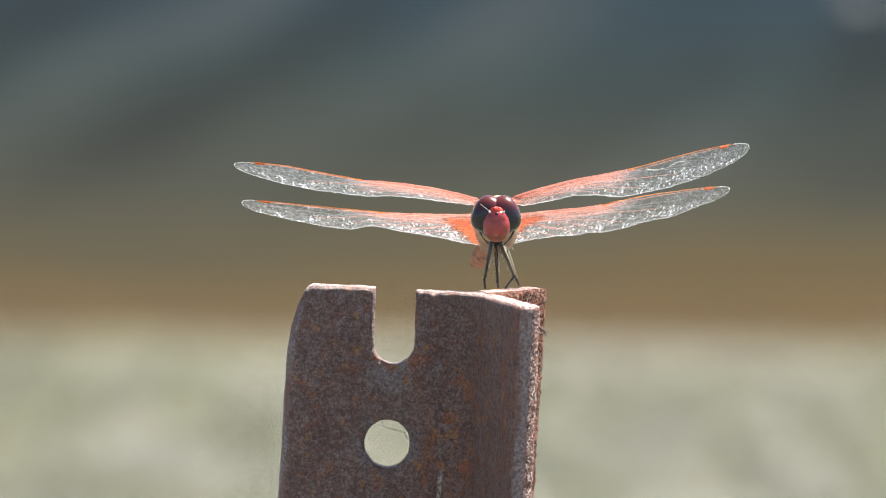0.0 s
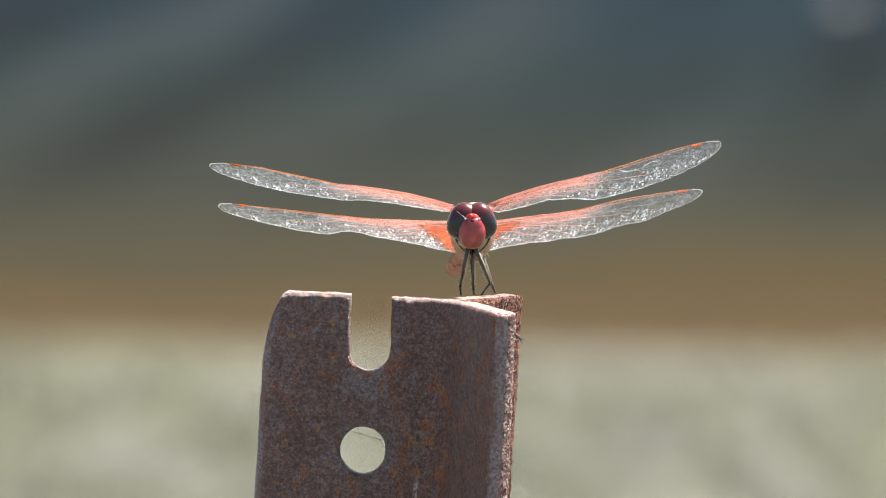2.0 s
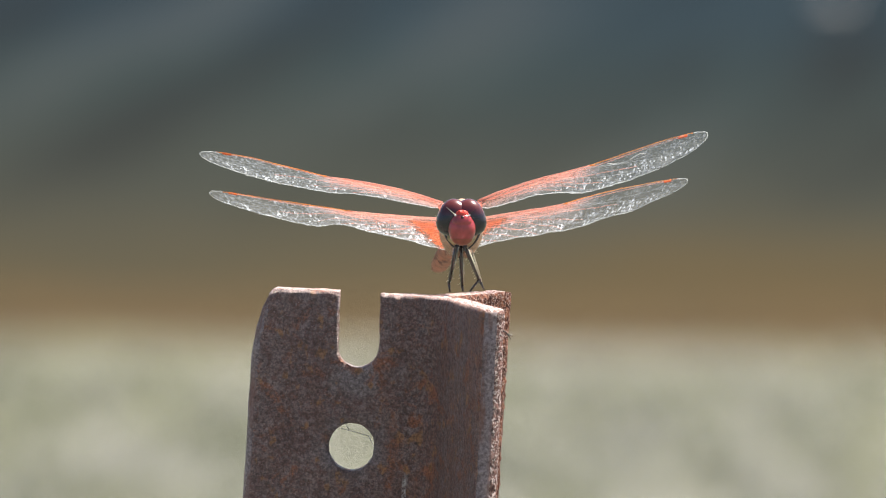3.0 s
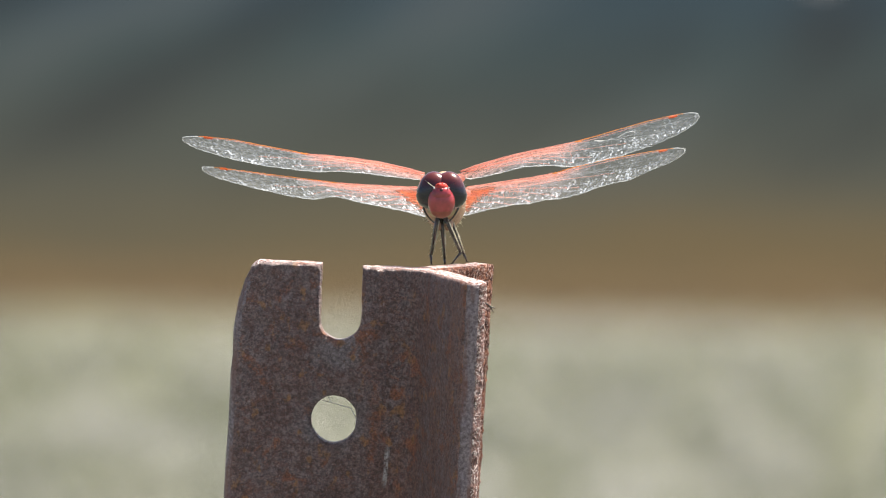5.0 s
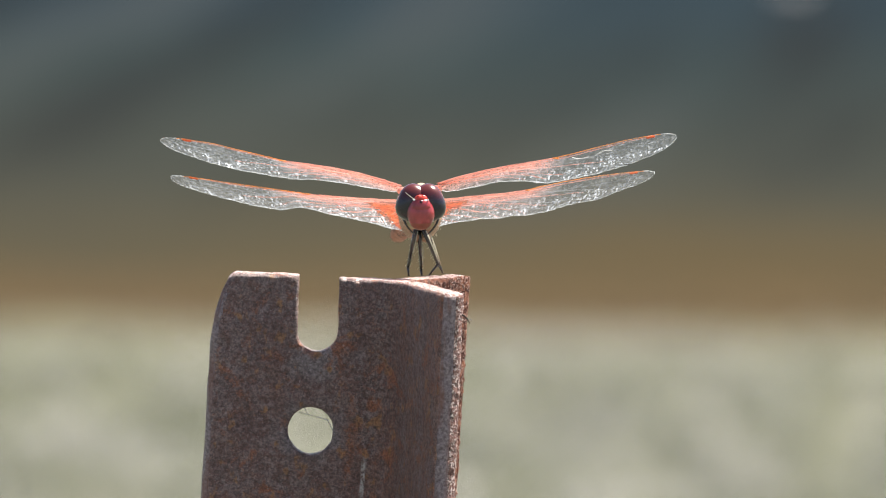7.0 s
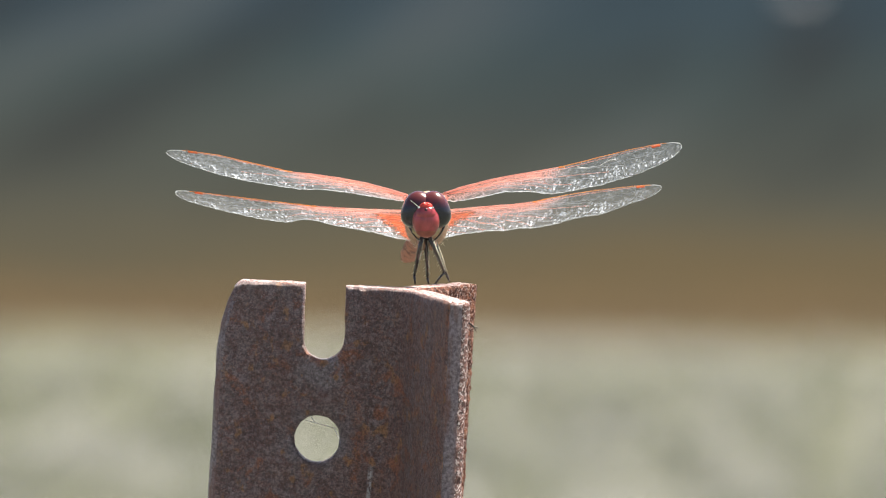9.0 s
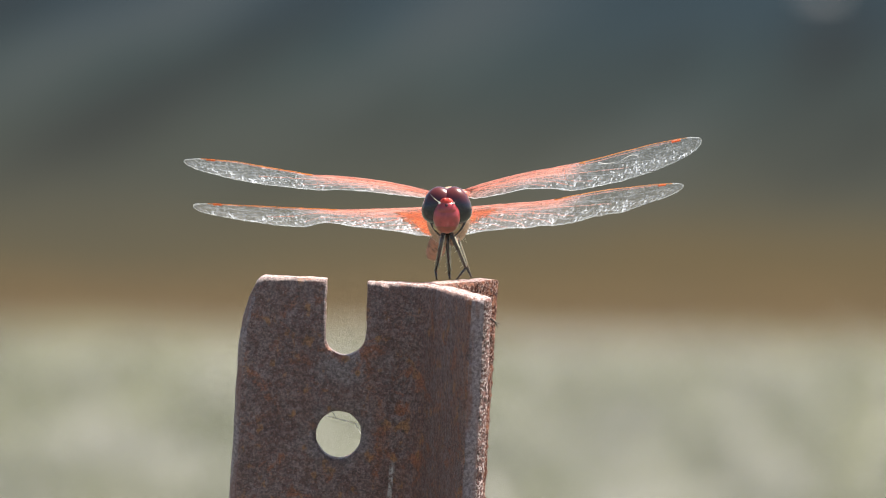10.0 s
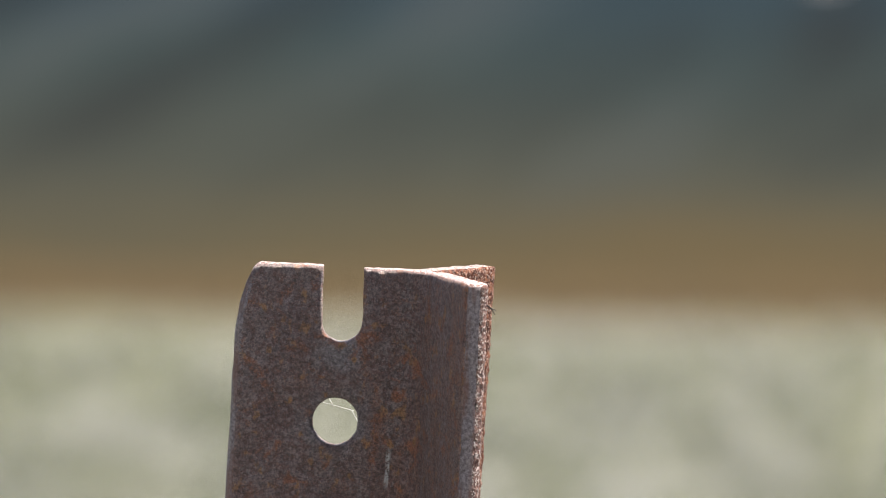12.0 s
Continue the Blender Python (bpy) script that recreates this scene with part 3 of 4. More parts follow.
# height of the front and the rear edge along each wing, in mm
RELIEF = {
    ("forewing", 1): ((0.40, 0.60, 0.57, 0.44, 0.18, -0.00, 0.06, 0.21, 0.32, 0.24, 0.00), (0.00, 0.03, 0.34, 0.61, 0.32, -0.21, -0.11, -0.14, -0.09, -0.08, 0.00)),
    ("forewing", -1): ((0.40, 0.62, 0.72, 0.64, 0.44, 0.15, 0.25, 0.33, 0.47, 0.29, 0.00), (0.00, 0.14, 0.29, 0.39, 0.32, 0.06, 0.08, -0.01, -0.03, -0.02, 0.00)),
    ("hindwing", 1): ((0.62, 0.45, 0.21, -0.03, -0.11, 0.04, 0.20, 0.28, 0.26, 0.17, 0.00), (0.39, 0.49, 0.55, 0.35, -0.20, -0.50, -0.46, -0.18, -0.37, 0.01, 0.00)),
    ("hindwing", -1): ((0.77, 0.50, 0.19, -0.06, -0.25, -0.26, -0.22, -0.17, -0.11, -0.07, 0.00), (-0.27, 0.01, 0.36, 0.44, 0.39, 0.50, -0.15, -0.22, -0.11, 0.01, 0.00))}
RELIEF = {key: tuple(tuple(zip(KNOTS, edge)) for edge in edges) for key, edges in RELIEF.items()}
FRONT = ((0, 0.0), (0.25, -0.55), (0.45, -0.85), (0.5, -0.75), (0.75, -0.40), (0.88, -0.30), (0.95, -0.10), (0.98, 0.25), (0.993, 0.7), (1.0, 1.7))


def along(table, f):
    for (a, p), (b, q) in zip(table, table[1:]):
        if f <= b:
            k = (f - a) / (b - a)
            k = k * k * (3 - 2 * k) * 0.4 + k * 0.6
            return p + (q - p) * k
    return table[-1][1]


def make_wing(kind, side, thing):
    """A veined wing whose hinge is its origin: out along x, back along y."""
    spec = FORE if kind == "forewing" else HIND
    length = spec["length"]

    def skin(f, c):
        """Point of the wing at a part of its length and of its chord."""
        lead, chord = along(FRONT, f), along(spec["chord"], f)
        y = lead + (chord - lead) * c
        x = f * length - 0.25 * max(0.0, 0.5 - f) * y * (1 if kind == "forewing" else 0.4)
        if kind == "hindwing":
            x -= 0.35 * max(0.0, 0.12 - f) / 0.12 * c * 2
        fold = 0.16 * math.sin(c * 17.0) * (1 - c) * (1 - 0.6 * f)
        rise, sag = RELIEF[kind, side]
        z = along(rise, f) * (1 - c) + along(sag, f) * c + fold + 0.12 * math.sin(c * math.pi)
        y += (0.05 * math.sin(f * 150.0) + 0.14 * noise.noise(Vector((f * 23, side, len(kind))))) * c ** 6 * min(1.0, (1 - f) * 10)
        return Vector((x * side, y, z)) * MM

    bm = bmesh.new()
    nf, nc = 90, 18
    grid = [[bm.verts.new(skin(i / nf, j / nc)) for j in range(nc + 1)] for i in range(nf + 1)]
    for a, b in zip(grid, grid[1:]):
        for j in range(nc):
            q = (a[j], b[j], b[j + 1], a[j + 1])
            bm.faces.new(q if side > 0 else q[::-1])
    bmesh.ops.remove_doubles(bm, verts=bm.verts, dist=1e-7)
    wing = part(kind, bm, FORE_SKIN if kind == "forewing" else HIND_SKIN, thing, "clear wing flushed red towards its root")

    def vein(bm, points, r0, r1):
        n = len(points)
        tube(bm, points, [(r0 + (r1 - r0) * i / (n - 1)) * MM for i in range(n)], 5)

    def run(f0, f1, c0, c1, n=26, arch=0.0):
        return [skin(f0 + (f1 - f0) * t, c0 + (c1 - c0) * t + arch * math.sin(math.pi * t)) for t in (i / n for i in range(n + 1))]

    node = 0.475 if kind == "forewing" else 0.37
    def one(name, points, r0, r1, material, label):
        bm = bmesh.new()
        vein(bm, points, r0, r1)
        part(name, bm, material, wing, label)

    reds = [(run(0.0, node, 0.0, 0.0), 0.085, 0.065), (run(0.0, node, 0.10, 0.02), 0.05, 0.04),
            (run(0.0, 0.9, 0.17, 0.10, 40), 0.07, 0.02), (run(0.02, 0.70, 0.24, 0.62, 34, -0.08), 0.06, 0.018),
            (run(0.02, 0.55, 0.30, 0.80, 30, -0.10), 0.055, 0.018)]
    if kind == "hindwing":
        reds += [(run(0.02, 0.46, 0.34, 0.95, 30, -0.16), 0.055, 0.02), (run(0.02, 0.36, 0.38, 0.97, 30, -0.10), 0.05, 0.02),
                 (run(0.02, 0.28, 0.44, 0.97, 26, 0.0), 0.05, 0.02), (run(0.02, 0.19, 0.50, 0.97, 20, 0.06), 0.045, 0.02),
                 (run(0.13, 0.33, 0.44, 0.72, 20, 0.10), 0.04, 0.02)]
    else:
        reds += [(run(0.02, 0.38, 0.45, 0.93, 30, -0.05), 0.05, 0.02), (run(0.03, 0.47, 0.36, 0.86, 30, -0.08), 0.045, 0.02)]
    for pts, r0, r1 in reds:
        one("vein", pts, r0 * 0.8, r1 * 0.9, VEIN_RED, "red main vein")
    # rungs between the main veins of the red root half
    bm = bmesh.new()
    for i in range(30):
        f = 0.04 + (node - 0.05) * i / 30
        f += 0.006 * noise.noise(Vector((i * 3.7, side, 0.5)))
        vein(bm, run(f, f + 0.004, 0.0, 0.16, 4), 0.015, 0.015)
        vein(bm, run(f + 0.007, f + 0.013, 0.17, 0.36, 5), 0.015, 0.015)
        if i % 2:
            vein(bm, run(f, f + 0.012, 0.36, 0.62, 6), 0.014, 0.014)
    tagged(part("cross_vein", bm, VEIN_RED, wing, "fine red cross veins"), kind="stuff")
    one("front_vein", run(node, 0.93, 0.0, 0.0, 40), 0.055, 0.025, VEIN_ORANGE, "orange front vein")
    one("tip_vein", run(0.93, 1.0, 0.0, 0.0, 30), 0.03, 0.03, VEIN_PALE, "silvery rim round the tip")
    one("node_vein", run(node, node + 0.03, 0.01, 0.10, 6), 0.10, 0.05, VEIN_ORANGE, "short orange cross vein")
    one("wing_rim", run(0.02, 1.0, 1.0, 1.0, 130), 0.06, 0.022, VEIN_PALE, "silvery rear rim")
    for pts in (run(node, 0.95, 0.10, 0.40, 30, 0.12), run(node + 0.05, 0.93, 0.16, 0.75, 30, 0.05),
                run(node - 0.05, 0.80, 0.40, 0.97, 30, 0.02), run(node - 0.1, 0.68, 0.55, 0.98, 24, 0.04)):
        one("fine_vein", pts, 0.020, 0.012, VEIN_FINE, "fine silvery vein")
    bm = bmesh.new()
    for i in range(20):
        f = node + (0.86 - node) * i / 20
        vein(bm, run(f, f + 0.004, 0.0, 0.13, 4), 0.02, 0.02)
    # the closed row of small cells along the rear rim
    for i in range(90):
        f = 0.06 + 0.9 * i / 90
        vein(bm, run(f, f + 0.003, 0.93, 0.995, 3), 0.016, 0.022)
    rng = random.Random(11)
    for _ in range(110):
        f, c = rng.uniform(0.3, 0.93), rng.uniform(0.1, 0.85)
        vein(bm, run(f, f + rng.uniform(-0.012, 0.012), c, c + rng.uniform(0.06, 0.12), 4), 0.014, 0.014)
    tagged(part("vein_net", bm, VEIN_FINE, wing, "fine silvery net of cross veins"), kind="stuff")
    bm = bmesh.new()
    spot = [[skin(0.872 + 0.036 * i / 8, c) + Vector((0, 0, d)) * MM for i in range(9)] for d in (0.09, -0.09) for c in (0.08, 0.10, 0.12)]
    vs = [[bm.verts.new(p) for p in row] for row in spot]
    for a, b, flip in ((0, 1, 0), (1, 2, 0), (4, 3, 0), (5, 4, 0), (3, 0, 0), (2, 5, 0)):
        for i in range(8):
            bm.faces.new((vs[a][i], vs[a][i + 1], vs[b][i + 1], vs[b][i]))
    for i in (0, 8):
        bm.faces.new([vs[r][i] for r in (0, 1, 2, 5, 4, 3)])
    bmesh.ops.recalc_face_normals(bm, faces=bm.faces)
    part("wing_spot", bm, STIGMA, wing, "orange spot near the wing tip", smooth=False)
    if kind == "forewing" and side > 0:
        one("silk_thread", run(0.56, 0.635, 0.17, 0.30, 8, 0.03), 0.045, 0.03, WEB, "scrap of pale spider silk")
        one("silk_thread", run(0.66, 0.73, 0.30, 0.27, 8, -0.08), 0.035, 0.02, WEB, "scrap of pale spider silk")
        one("nick", run(0.795, 0.815, 0.95, 1.0, 5), 0.09, 0.09, LEG, "dark nick in the rim")
    return wing


def make_head(thing):
    """The head turns about its own centre; x across, y towards the body, z up."""
    hub = Vector((-0.3, -5.0, 8.2))
    bm = bmesh.new()
    egg(bm, (0, 0.5 * MM, -0.2 * MM), (2.1 * MM, 1.5 * MM, 2.1 * MM))
    egg(bm, (0, 0.2 * MM, -1.9 * MM), (1.6 * MM, 1.1 * MM, 0.75 * MM))
    head = part("head", bm, MOUTH, thing, "head with pale yellow underside")
    head.matrix_basis = Matrix.Translation(hub * MM)

    def full(p):
        """A fuller, slightly squared ball."""
        return p / sum(abs(q) ** 2.35 for q in p) ** (1 / 2.35)

    for side in (-1, 1):
        bm = bmesh.new()
        turn = Matrix.Rotation(radians(-24 * side), 3, "Y") @ Matrix.Rotation(radians(8 * side), 3, "Z")
        egg(bm, (0, 0, 0), (1.66 * MM, 1.5 * MM, 2.16 * MM), turn, 40, 28, full)
        eye = part("eye", bm, EYE, head, "glossy dark maroon and blue-black compound eye")
        eye.matrix_basis = Matrix.Translation(Vector((1.05 * side, 0.0, 0.50)) * MM)
    bm = bmesh.new()
    egg(bm, (0.0, -1.35 * MM, -0.74 * MM), (1.56 * MM, 1.08 * MM, 1.82 * MM), None, 32, 24)
    egg(bm, (0.0, -1.68 * MM, 0.10 * MM), (1.20 * MM, 0.74 * MM, 1.05 * MM), None, 24, 16)
    part("face", bm, FACE, head, "swollen dull red face")
    bm = bmesh.new()
    egg(bm, (0.0, -1.50 * MM, -1.72 * MM), (1.22 * MM, 0.74 * MM, 0.86 * MM), None, 24, 16)
    part("lip", bm, LIP, head, "dark red upper lip")
    bm = bmesh.new()
    egg(bm, (0.0, -1.6 * MM, 0.98 * MM), (0.76 * MM, 0.55 * MM, 0.50 * MM), None, 20, 14)
    egg(bm, (-0.22 * MM, -1.75 * MM, 1.22 * MM), (0.30 * MM, 0.3 * MM, 0.24 * MM), None, 12, 8)
    egg(bm, (0.22 * MM, -1.75 * MM, 1.22 * MM), (0.30 * MM, 0.3 * MM, 0.24 * MM), None, 12, 8)
    part("vertex", bm, VERTEX, head, "bright red knob between the eyes")
    for x in (-0.80, 0.0, 0.80):
        bm = bmesh.new()
        egg(bm, (x * MM, (-1.95 if x else -2.18) * MM, (0.92 if x else 0.66) * MM), ((0.13 if x else 0.22) * MM,) * 3, None, 10, 8)
        part("ocellus", bm, EYE if not x else VEIN_PALE, head, "tiny bead-like simple eye")
    for side in (-1, 1):
        bm = bmesh.new()
        tube(bm, [Vector(p) * MM for p in bent((0.80 * side, -2.0, 1.0), (1.2 * side, -2.5, 1.3), (1.85 * side, -2.5, 1.85))],
             [0.05 * MM, 0.035 * MM, 0.028 * MM, 0.022 * MM, 0.018 * MM, 0.014 * MM, 0.01 * MM], 5)
        part("antenna", bm, LEG_PALE if side < 0 else LEG, head, "fine pale antenna" if side < 0 else "fine dark antenna")
    return head


def make_body(thing):
    rng = random.Random(5)
    pitch = Matrix.Rotation(radians(-30), 3, "X")
    bm = bmesh.new()
    egg(bm, Vector((-0.3, 1.3, 6.9)) * MM, (2.5 * MM, 4.3 * MM, 2.85 * MM), pitch, 30, 22)
    egg(bm, Vector((-0.4, -2.4, 7.9)) * MM, (1.7 * MM, 1.8 * MM, 1.9 * MM), pitch, 24, 16)
    egg(bm, Vector((-0.2, -0.3, 8.62)) * MM, (1.5 * MM, 2.0 * MM, 2.0 * MM), None, 24, 16)
    for x, y in ((-0.9, -0.9), (0.35, -0.9), (-0.3, -0.2)):
        egg(bm, Vector((x, y, 4.55)) * MM, (0.55 * MM, 0.8 * MM, 0.7 * MM), None, 14, 10)
    part("thorax", bm, THORAX, thing, "furry reddish brown thorax")
    for x, y, z in ((1.35, 0.6, 9.75), (-2.1, 0.6, 9.6), (1.75, 4.6, 7.6), (-2.4, 4.6, 7.4)):
        bm = bmesh.new()
        egg(bm, Vector((x, y, z)) * MM, (0.85 * MM, 0.9 * MM, 0.5 * MM), None, 14, 10)
        part("wing_joint", bm, VEIN_RED, thing, "reddish wing joint")
    bm = bmesh.new()
    for _ in range(700):
        a, b = rng.uniform(0, math.tau), rng.uniform(-1, 1)
        n = Vector((math.cos(a) * math.sqrt(1 - b * b), b, math.sin(a) * math.sqrt(1 - b * b)))
        if n.y < -0.3 and n.z > 0:
            continue
        p = Vector((-0.4, 1.3, 7.0)) + pitch @ Vector((n.x * 2.4, n.y * 4.3, n.z * 2.6))
        q = p + (pitch @ n + Vector((rng.gauss(0, 0.35), rng.gauss(0, 0.35), rng.gauss(0, 0.35)))) * rng.uniform(0.25, 0.6)
        tube(bm, [p * MM, q * MM], [0.018 * MM, 0.006 * MM], 3)
    part("hair", bm, LEG_PALE, thing, "fine pale hairs")
    # abdomen, hinged where it leaves the thorax
    bm = bmesh.new()
    n, sides = 60, 20
    rings = []
    for i in range(n + 1):
        f = i / n
        r = 1.05 + 0.35 * math.exp(-((f - 0.05) / 0.10) ** 2) - 0.25 * math.exp(-((f - 0.28) / 0.12) ** 2) + 0.30 * math.exp(-((f - 0.66) / 0.2) ** 2)
        r *= 0.90 - 0.10 * max(0.0, math.sin(f * 9 * math.tau)) ** 6
        r *= min(1.0, (1.03 - f) * 9)
        c = Vector((-1.4 * f * f - 0.8 * f, 23.0 * f, -4.8 * f + 0.9 * math.sin(math.pi * f)))
        rings.append([bm.verts.new((c + Vector((math.cos(q) * r, 0, math.sin(q) * r * 0.9))) * MM)
                      for q in (math.tau * j / sides for j in range(sides))])
    for a, b in zip(rings, rings[1:]):
        for j in range(sides):
            k = (j + 1) % sides
            bm.faces.new((a[j], b[j], b[k], a[k]))
    bm.faces.new(rings[0])
    bm.faces.new(rings[-1][::-1])
    abdomen = part("abdomen", bm, ABDOMEN, thing, "slender red segmented abdomen")
    abdomen.matrix_basis = pose(-0.0004, 0.0048, 0.0052)
    for side in (-1, 1):
        bm = bmesh.new()
        tube(bm, [Vector(p) * MM for p in ((-2.2 + 0.3 * side, 22.6, -4.6), (-2.25 + 0.35 * side, 23.8, -4.8), (-2.3 + 0.3 * side, 24.8, -4.9))],
             [0.28 * MM, 0.22 * MM, 0.08 * MM], 8)
        part("tail_clasper", bm, LIP, abdomen, "short dark red tail clasper")
    return abdomen


def make_front_legs(thing):
    for side in (-1, 1):
        bm = bmesh.new()
        pts = bent((-0.3 + 2.0 * side, -4.6, 7.0), (-0.3 + 1.6 * side, -5.2, 5.9), (-0.3 + 0.7 * side, -4.6, 5.2), 8)
        tube(bm, [p * MM for p in pts], [0.13 * MM, 0.13 * MM, 0.12 * MM, 0.12 * MM, 0.11 * MM, 0.10 * MM, 0.10 * MM, 0.09 * MM, 0.08 * MM], 7)
        part("front_leg", bm, LEG, thing, "thin black front leg folded behind the face")


def make_legs(thing):
    """Each leg turns at its hip and its shin at the knee. Hip, knee, ankle, toe in the seated body's space."""
    legs = []
    for hip, knee, ankle, toe in (
            ((-0.9, 4.4, 4.9), (-0.85, -1.9, 5.4), (-1.72, -0.6, 1.0), (-1.62, -0.9, 0.05)),
            ((-0.3, 4.7, 4.9), (-0.42, -1.3, 5.2), (-0.2, 0.0, 0.6), (-0.1, -0.4, 0.05)),
            ((0.1, 4.6, 4.9), (0.05, -1.9, 5.4), (1.72, -0.7, 1.35), (0.68, -0.8, 0.05)),
            ((0.3, 5.6, 4.9), (0.45, 0.0, 5.2), (1.95, 1.2, 0.9), (2.3, 1.3, 0.12))):
        hip, knee, ankle, toe = (Vector(p) * MM for p in (hip, knee, ankle, toe))
        bm = bmesh.new()
        o = Vector((0, 0, 0))
        tube(bm, [o, (knee - hip) * 0.5, knee - hip], [0.30 * MM, 0.34 * MM, 0.22 * MM], 8)
        leg = part("leg", bm, LEG, thing, "thin spiny black leg")
        leg.matrix_basis = Matrix.Translation(hip)
        bm = bmesh.new()
        ankle, toe = ankle - knee, toe - knee
        tube(bm, [o, ankle * 0.4, ankle], [0.25 * MM, 0.24 * MM, 0.17 * MM], 8)
        tube(bm, [ankle, ankle.lerp(toe, 0.5), toe], [0.16 * MM, 0.14 * MM, 0.10 * MM], 7)
        for side in (-1, 1):
            tube(bm, [toe, toe + Vector((0.18 * side, -0.25, -0.02)) * MM], [0.05 * MM, 0.02 * MM], 4)
        bm.faces.ensure_lookup_table()
        dark = len(bm.faces)
        rng = random.Random(3)
        # spines take the pale material to look backlit
        for i in range(12):
            p = ankle * (0.12 + 0.07 * i)
            d = Vector((rng.choice((-1, 1)), rng.uniform(-0.6, 0.6), -0.8)).normalized()
            tube(bm, [p, p + d * 0.55 * MM], [0.028 * MM, 0.012 * MM], 3)
        # pale leg stripe, set on the right to imitate the sunlit rim
        aside = Vector((0.23, -0.06, 0.0)) * MM
        tube(bm, [ankle * 0.04 + aside, ankle * 0.5 + aside, ankle * 0.97 + aside * 0.6], [0.10 * MM, 0.12 * MM, 0.08 * MM], 6)
        shin = part("shin", bm, LEG, leg, "thin black shin with a pale stripe for its sunlit rim and pale spines")
        shin.data.materials.append(LEG_PALE)
        for i, face in enumerate(shin.data.polygons):
            face.material_index = 1 if i >= dark else 0
        shin.matrix_basis = Matrix.Translation(knee - hip)
        legs.append((leg, hip, shin, knee - hip))
    return legs


dragonfly = tagged(new("dragonfly"), "red dragonfly with spread clear wings on the post", "dragonfly")
dragonfly.matrix_basis = Matrix.Translation(BASE)
WINGS = {
    "fwR": (make_wing("forewing", 1, dragonfly), 1, (1.75, 0, 10.2), 27),
    "fwL": (make_wing("forewing", -1, dragonfly), -1, (-2.55, 0, 9.95), 22),
    "hwR": (make_wing("hindwing", 1, dragonfly), 1, (2.4, 3.8, 7.8), 25),
    "hwL": (make_wing("hindwing", -1, dragonfly), -1, (-3.0, 3.8, 7.6), 24)}
HEAD = make_head(dragonfly)
ABDO = make_body(dragonfly)
LEGS = make_legs(dragonfly)
make_front_legs(dragonfly)


# ---- what moves ----
def wing_pose(side, hinge, tilt, lift, sweep):
    return (Matrix.Translation(Vector(hinge) * MM) @ Matrix.Rotation(radians(-tilt), 4, "X") @
            Matrix.Rotation(radians(-side * lift), 4, "Y") @ Matrix.Rotation(radians(side * sweep), 4, "Z"))


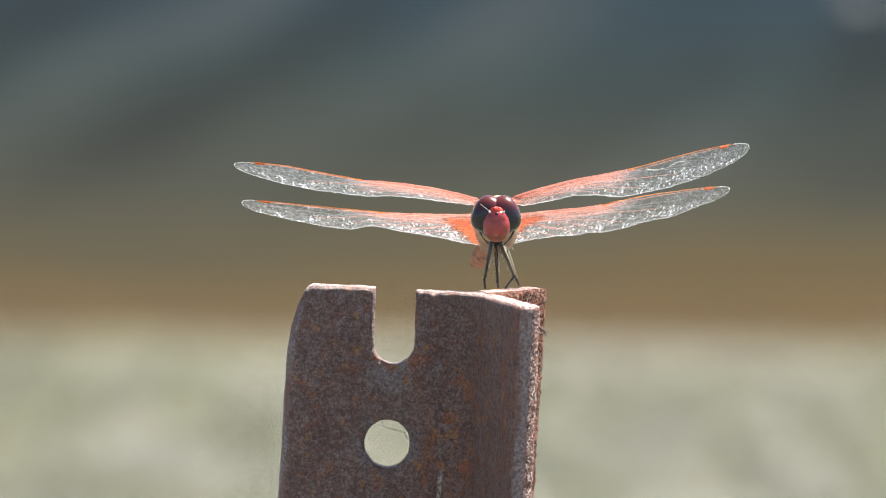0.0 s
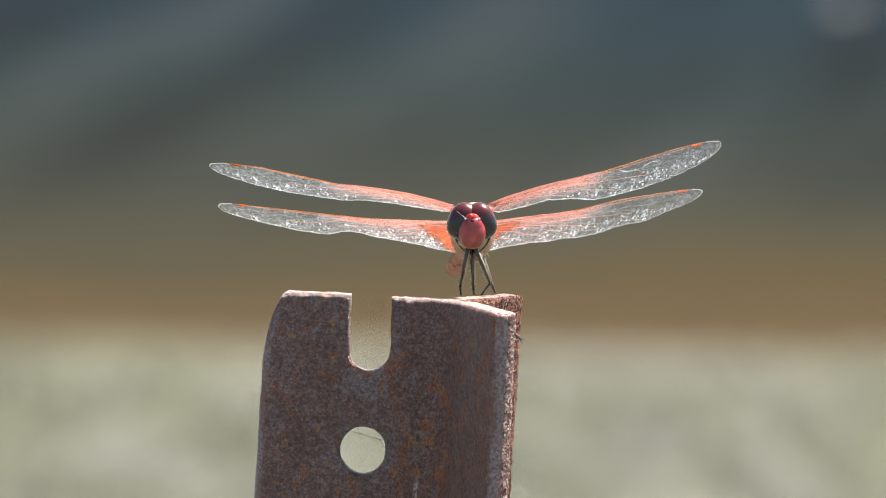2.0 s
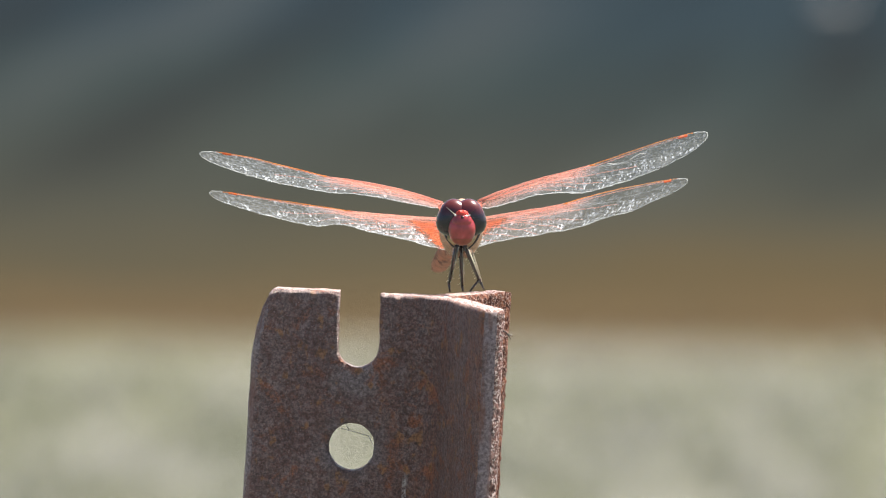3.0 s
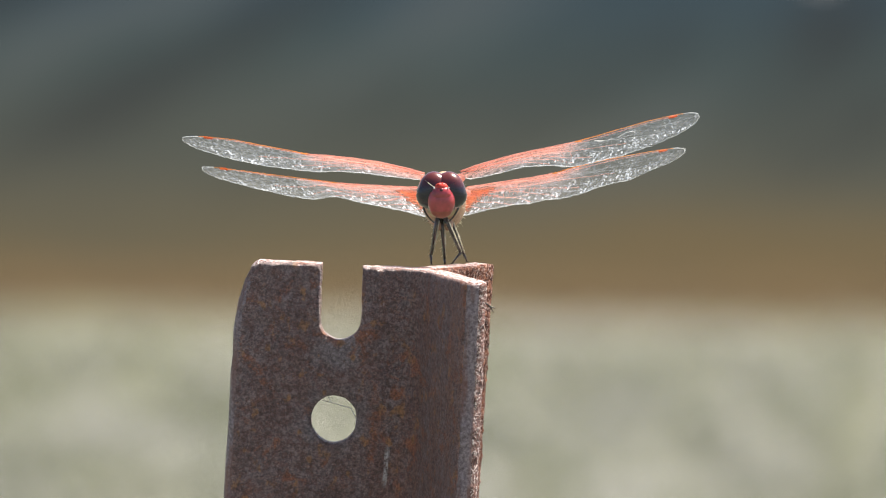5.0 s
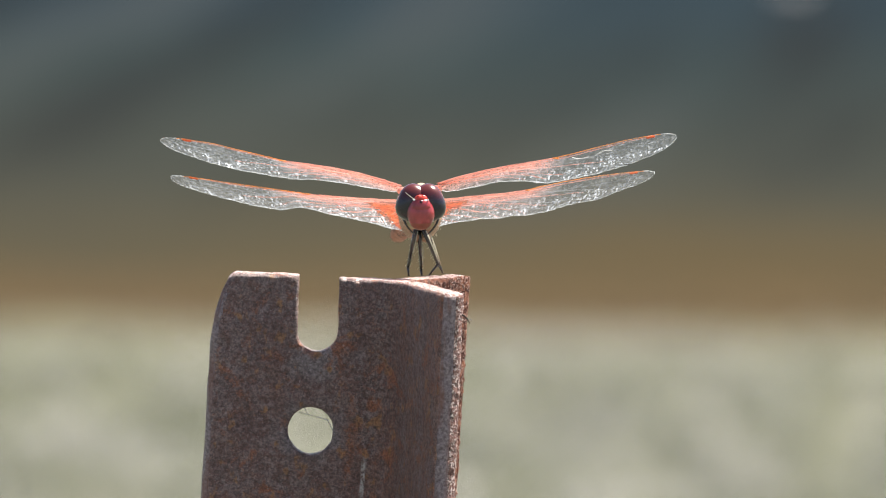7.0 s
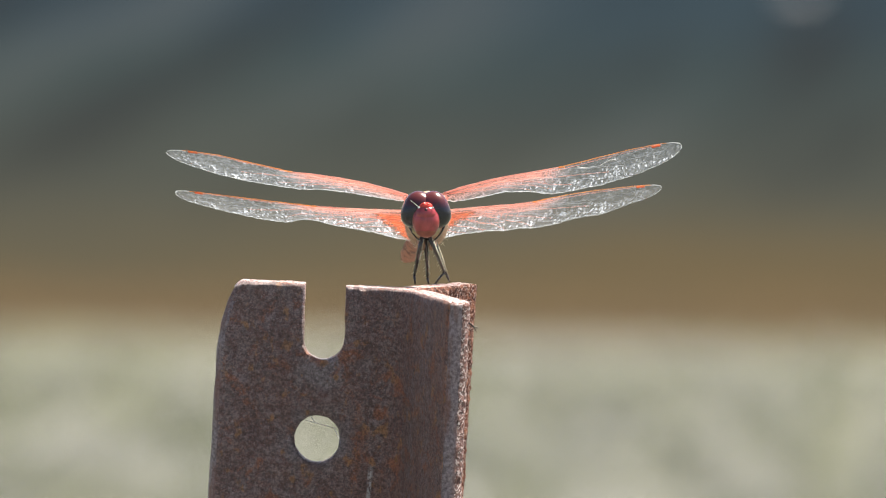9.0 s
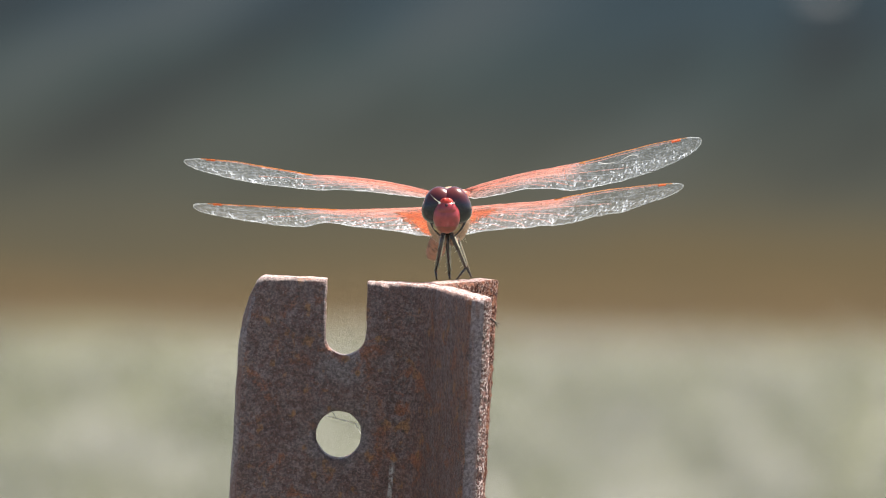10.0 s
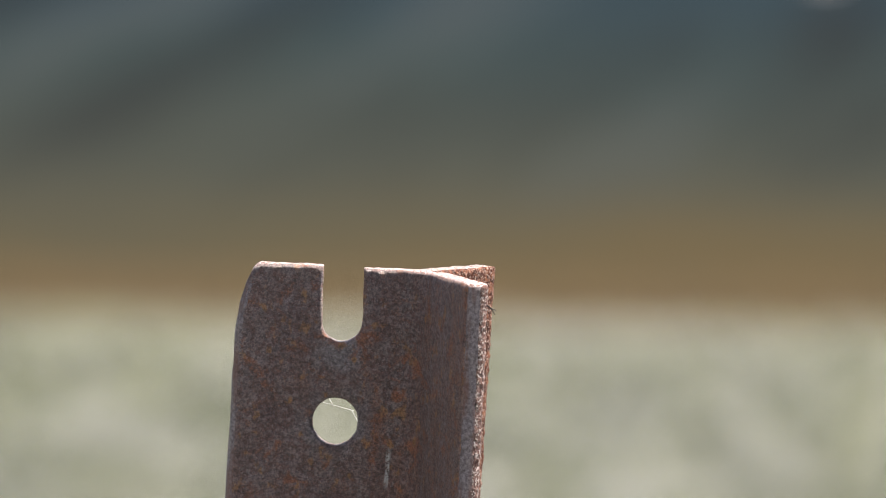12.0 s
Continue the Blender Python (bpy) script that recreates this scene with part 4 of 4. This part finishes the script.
def motions():
    # the body: seconds, shift in mm, turn; it sits, shifts about, then flies off
    seat = [(0, 0, 0), (2.5, 0, 0), (3, 1, 0), (3.2, 1, 0), (4.8, -3.7, 2.5), (5, -3.7, 2.5), (5.5, -3.7, 2.5), (6, -4, 2.5), (6.5, 0, 2), (7, 1, 2), (9, 0, 0.5), (9.5, -0.5, 0),
            (10, -1, 0), (10.5, -1, 0)]
    rows = [(t, Matrix.Translation(BASE) @ pose(0, 0, 0, p, 0, a)) for t, a, p in seat]
    for t, x, y, z, a in ((10.8, 0, 0, 0, -1), (10.9, -0.2, 0, 0.4, 0), (10.9333, 0.0, 0, 1.3, 1), (10.9667, 0.7, 0, 5.7, 2), (11, 1.3, 0, 7.7, 2),
                          (11.0333, 2, 0, 10, 2), (11.0667, 5, 6, 30, 2), (11.1, 10, 20, 70, 2), (11.2, 30, 80, 180, 2),
                          (11.5, 120, 400, 560, 2), (12, 300, 1200, 1300, 2)):
        rows.append((t, Matrix.Translation(BASE + Vector((x, y, z)) * MM) @ pose(0, 0, 0, 0, 0, a)))
    walk(dragonfly, rows)
    # head: seconds, nod, turn
    walk(HEAD, [(t, pose(-0.0004 + dx * MM, -0.005, 0.0083 + dz * MM, nod, 0, turn)) for t, dx, dz, nod, turn in (
        (0, 0, 0, 0, 2), (3, 0, 0, 0, 2), (3.2, 0.1, 0.05, -15, -2), (3.7, 0, 0.1, -6, 1), (4.8, 0.2, 0.2, -2.5, 3), (5, 0.2, 0.2, -2.5, 3), (6, 0.2, 0.2, -2.5, 3), (6.5, 0.1, 0.18, -2, 0), (7, 0.05, 0.12, -2, 0), (9, 0, 0.05, 0, 0), (10, 0, 0, 0, 0), (10.7, 0, 0, 0, 0),
        (10.8, -0.35, 0.1, -12, -6), (10.9, -0.35, 0.1, -18, -6), (11, 0, 0, -8, 0), (12, 0, 0, 0, 0))])
    walk(ABDO, [(t, pose(-0.0004, 0.0048, 0.0052, lift, 0, turn)) for t, lift, turn in (
        (0, 0, 0), (3, 0, 0), (5, 5, 0), (6, 5, 0), (6.5, 5, 0), (7, 2, 0), (9, 0, 0), (10.6, 0, 0), (10.9, 4, 0), (11, 12, 0), (12, 0, 0))])
    # wings: seconds, lift, sweep
    seated = {
        "fwR": ((0, 17.2, 5.2), (0.5, 17.6, 5.5), (1, 18.6, 6.2), (1.5, 18.6, 6), (2, 19.9, 5.5), (2.5, 22.2, 5), (3, 20.8, 4.2), (3.2, 18.1, 4.1), (4.8, 17.8, 3.8), (5, 17.9, 4.4), (5.5, 17.7, 4.6), (6, 17.8, 5.1), (6.5, 17.3, 4), (7, 14.6, 2.5), (7.2, 16.1, 4), (8.8, 17.3, 5.4), (9, 15.7, 4.1), (9.5, 16.3, 4.8), (10, 17.2, 5.7), (10.5, 17.5, 5.1), (10.9, 16, 3.4)),
        "fwL": ((0, 10.7, 3.8), (0.5, 10.1, 3.3), (1, 9.2, 1.2), (1.5, 10, 1.4), (2, 11.6, 1.3), (2.5, 14.1, 1), (3, 13.8, 1.6), (3.2, 12.8, 1.7), (4.8, 10.8, 2.5), (5, 10.2, 1.9), (5.5, 10.8, 2.1), (6, 9.9, 1.9), (6.5, 11.3, 4.3), (7, 14.1, 4.9), (7.2, 12.7, 4.4), (8.8, 11.3, 2.5), (9, 13.1, 4.6), (9.5, 10.2, 3.5), (10, 9.1, 1.6), (10.5, 10.2, 3), (10.9, 10.5, 5.7)),
        "hwR": ((0, 16.4, 19.5), (0.5, 16.6, 19.5), (1, 17.2, 20.2), (1.5, 17.3, 20.1), (2, 18, 20.2), (2.5, 20.5, 20.2), (3, 19.7, 19.3), (3.2, 18.9, 18.8), (4.8, 18.9, 16.7), (5, 18.6, 17.3), (5.5, 18.2, 18), (6, 18.5, 19.1), (6.5, 16.8, 16.6), (7, 15.2, 17.7), (7.2, 15.7, 18.4), (8.8, 16, 19.6), (9, 15, 19.2), (9.5, 14.6, 19.9), (10, 15.1, 20.7), (10.5, 15.5, 20.4), (10.9, 12.6, 16.6)),
        "hwL": ((0, 7.8, 7.1), (0.5, 7.5, 7.7), (1, 6.1, 6.4), (1.5, 7.4, 6.3), (2, 8.9, 7.4), (2.5, 11.6, 7.7), (3, 12.1, 9.4), (3.2, 11.3, 9.2), (4.8, 10.9, 11.8), (5, 10.9, 11.9), (5.5, 10.9, 11.2), (6, 9.2, 9.5), (6.5, 11.4, 12.8), (7, 12.2, 11.9), (7.2, 10.4, 11.2), (8.8, 8.8, 9.1), (9, 10.1, 10), (9.5, 4.4, 8.3), (10, 4.8, 7.3), (10.5, 5.9, 7.5), (10.9, 6.5, 12))}
    beats = {  # the take-off: seconds, lift, sweep
        "fwR": ((10.9333, 18, 3), (10.9667, -8, 0), (11, 22, 0), (11.0333, 27, 0), (11.0667, 5, 0), (11.1, 20, 0), (12, 20, 0)),
        "fwL": ((10.9333, 11, 3), (10.9667, -50, 0), (11, 31, 0), (11.0333, 38, 0), (11.0667, 5, 0), (11.1, 20, 0), (12, 20, 0)),
        "hwR": ((10.9333, 15, 15), (10.9667, 58, 8), (11, -24, 8), (11.0333, -36, 8), (11.0667, 0, 8), (11.1, 15, 8), (12, 15, 8)),
        "hwL": ((10.9333, 6, 8), (10.9667, -28, 2), (11, 10, 2), (11.0333, 48, 2), (11.0667, 0, 2), (11.1, 15, 2), (12, 15, 2))}
    # how far each wing is turned about its length while it sits: seconds, degrees
    twist = {"fwR": ((0, 0), (12, 0)),
             "fwL": ((0, -4.5), (3.2, -4.5), (4.8, 0), (6.5, 0), (7, -1.5), (7.2, -1.5), (8.8, -3.5), (9, -3.5), (9.5, -5), (10.9, -5), (11, 0), (12, 0)),
             "hwR": ((0, -1.5), (3.2, -1.5), (4.8, 0), (6.5, 0), (7, -1), (7.2, -1), (8.8, -2), (9, -2), (9.5, -3), (10.9, -3), (11, 0), (12, 0)),
             "hwL": ((0, -2.5), (3.2, -2.5), (4.8, 0), (6.5, 0), (7, -1), (7.2, -1), (8.8, -2.5), (9, -2.5), (9.5, -3.5), (10.9, -3.5), (11, 0), (12, 0))}
    # how far the wing joints sink as the body settles: seconds, mm
    settle = ((0, -0.2), (3.2, -0.2), (4.8, 0), (6.5, 0), (7, -0.1), (7.2, -0.1), (8.8, -0.25), (9, -0.25), (9.5, -0.38), (10.9, -0.38), (11, 0), (12, 0))
    for (leg, hip, shin, knee), most in zip(LEGS, (60, 84, 76, 86)):
        hang = ((0, 0), (10.9, 0), (10.9667, most * 0.7), (11, most), (11.1, most), (12, 40))
        walk(leg, [(t, Matrix.Translation(hip) @ pose(0, 0, 0, q, 0, 0)) for t, q in hang])
        walk(shin, [(t, Matrix.Translation(knee) @ pose(0, 0, 0, -q * 0.9, 0, 0)) for t, q in hang])
    for key, (wing, side, hinge, tilt) in WINGS.items():
        walk(wing, [(t, Matrix.Translation((0, 0, MM * float(np.interp(t, *zip(*settle))))) @ wing_pose(side, hinge, tilt + float(np.interp(t, *zip(*twist[key]))), lift, sweep)) for t, lift, sweep in (*seated[key], *beats[key])])


motions()
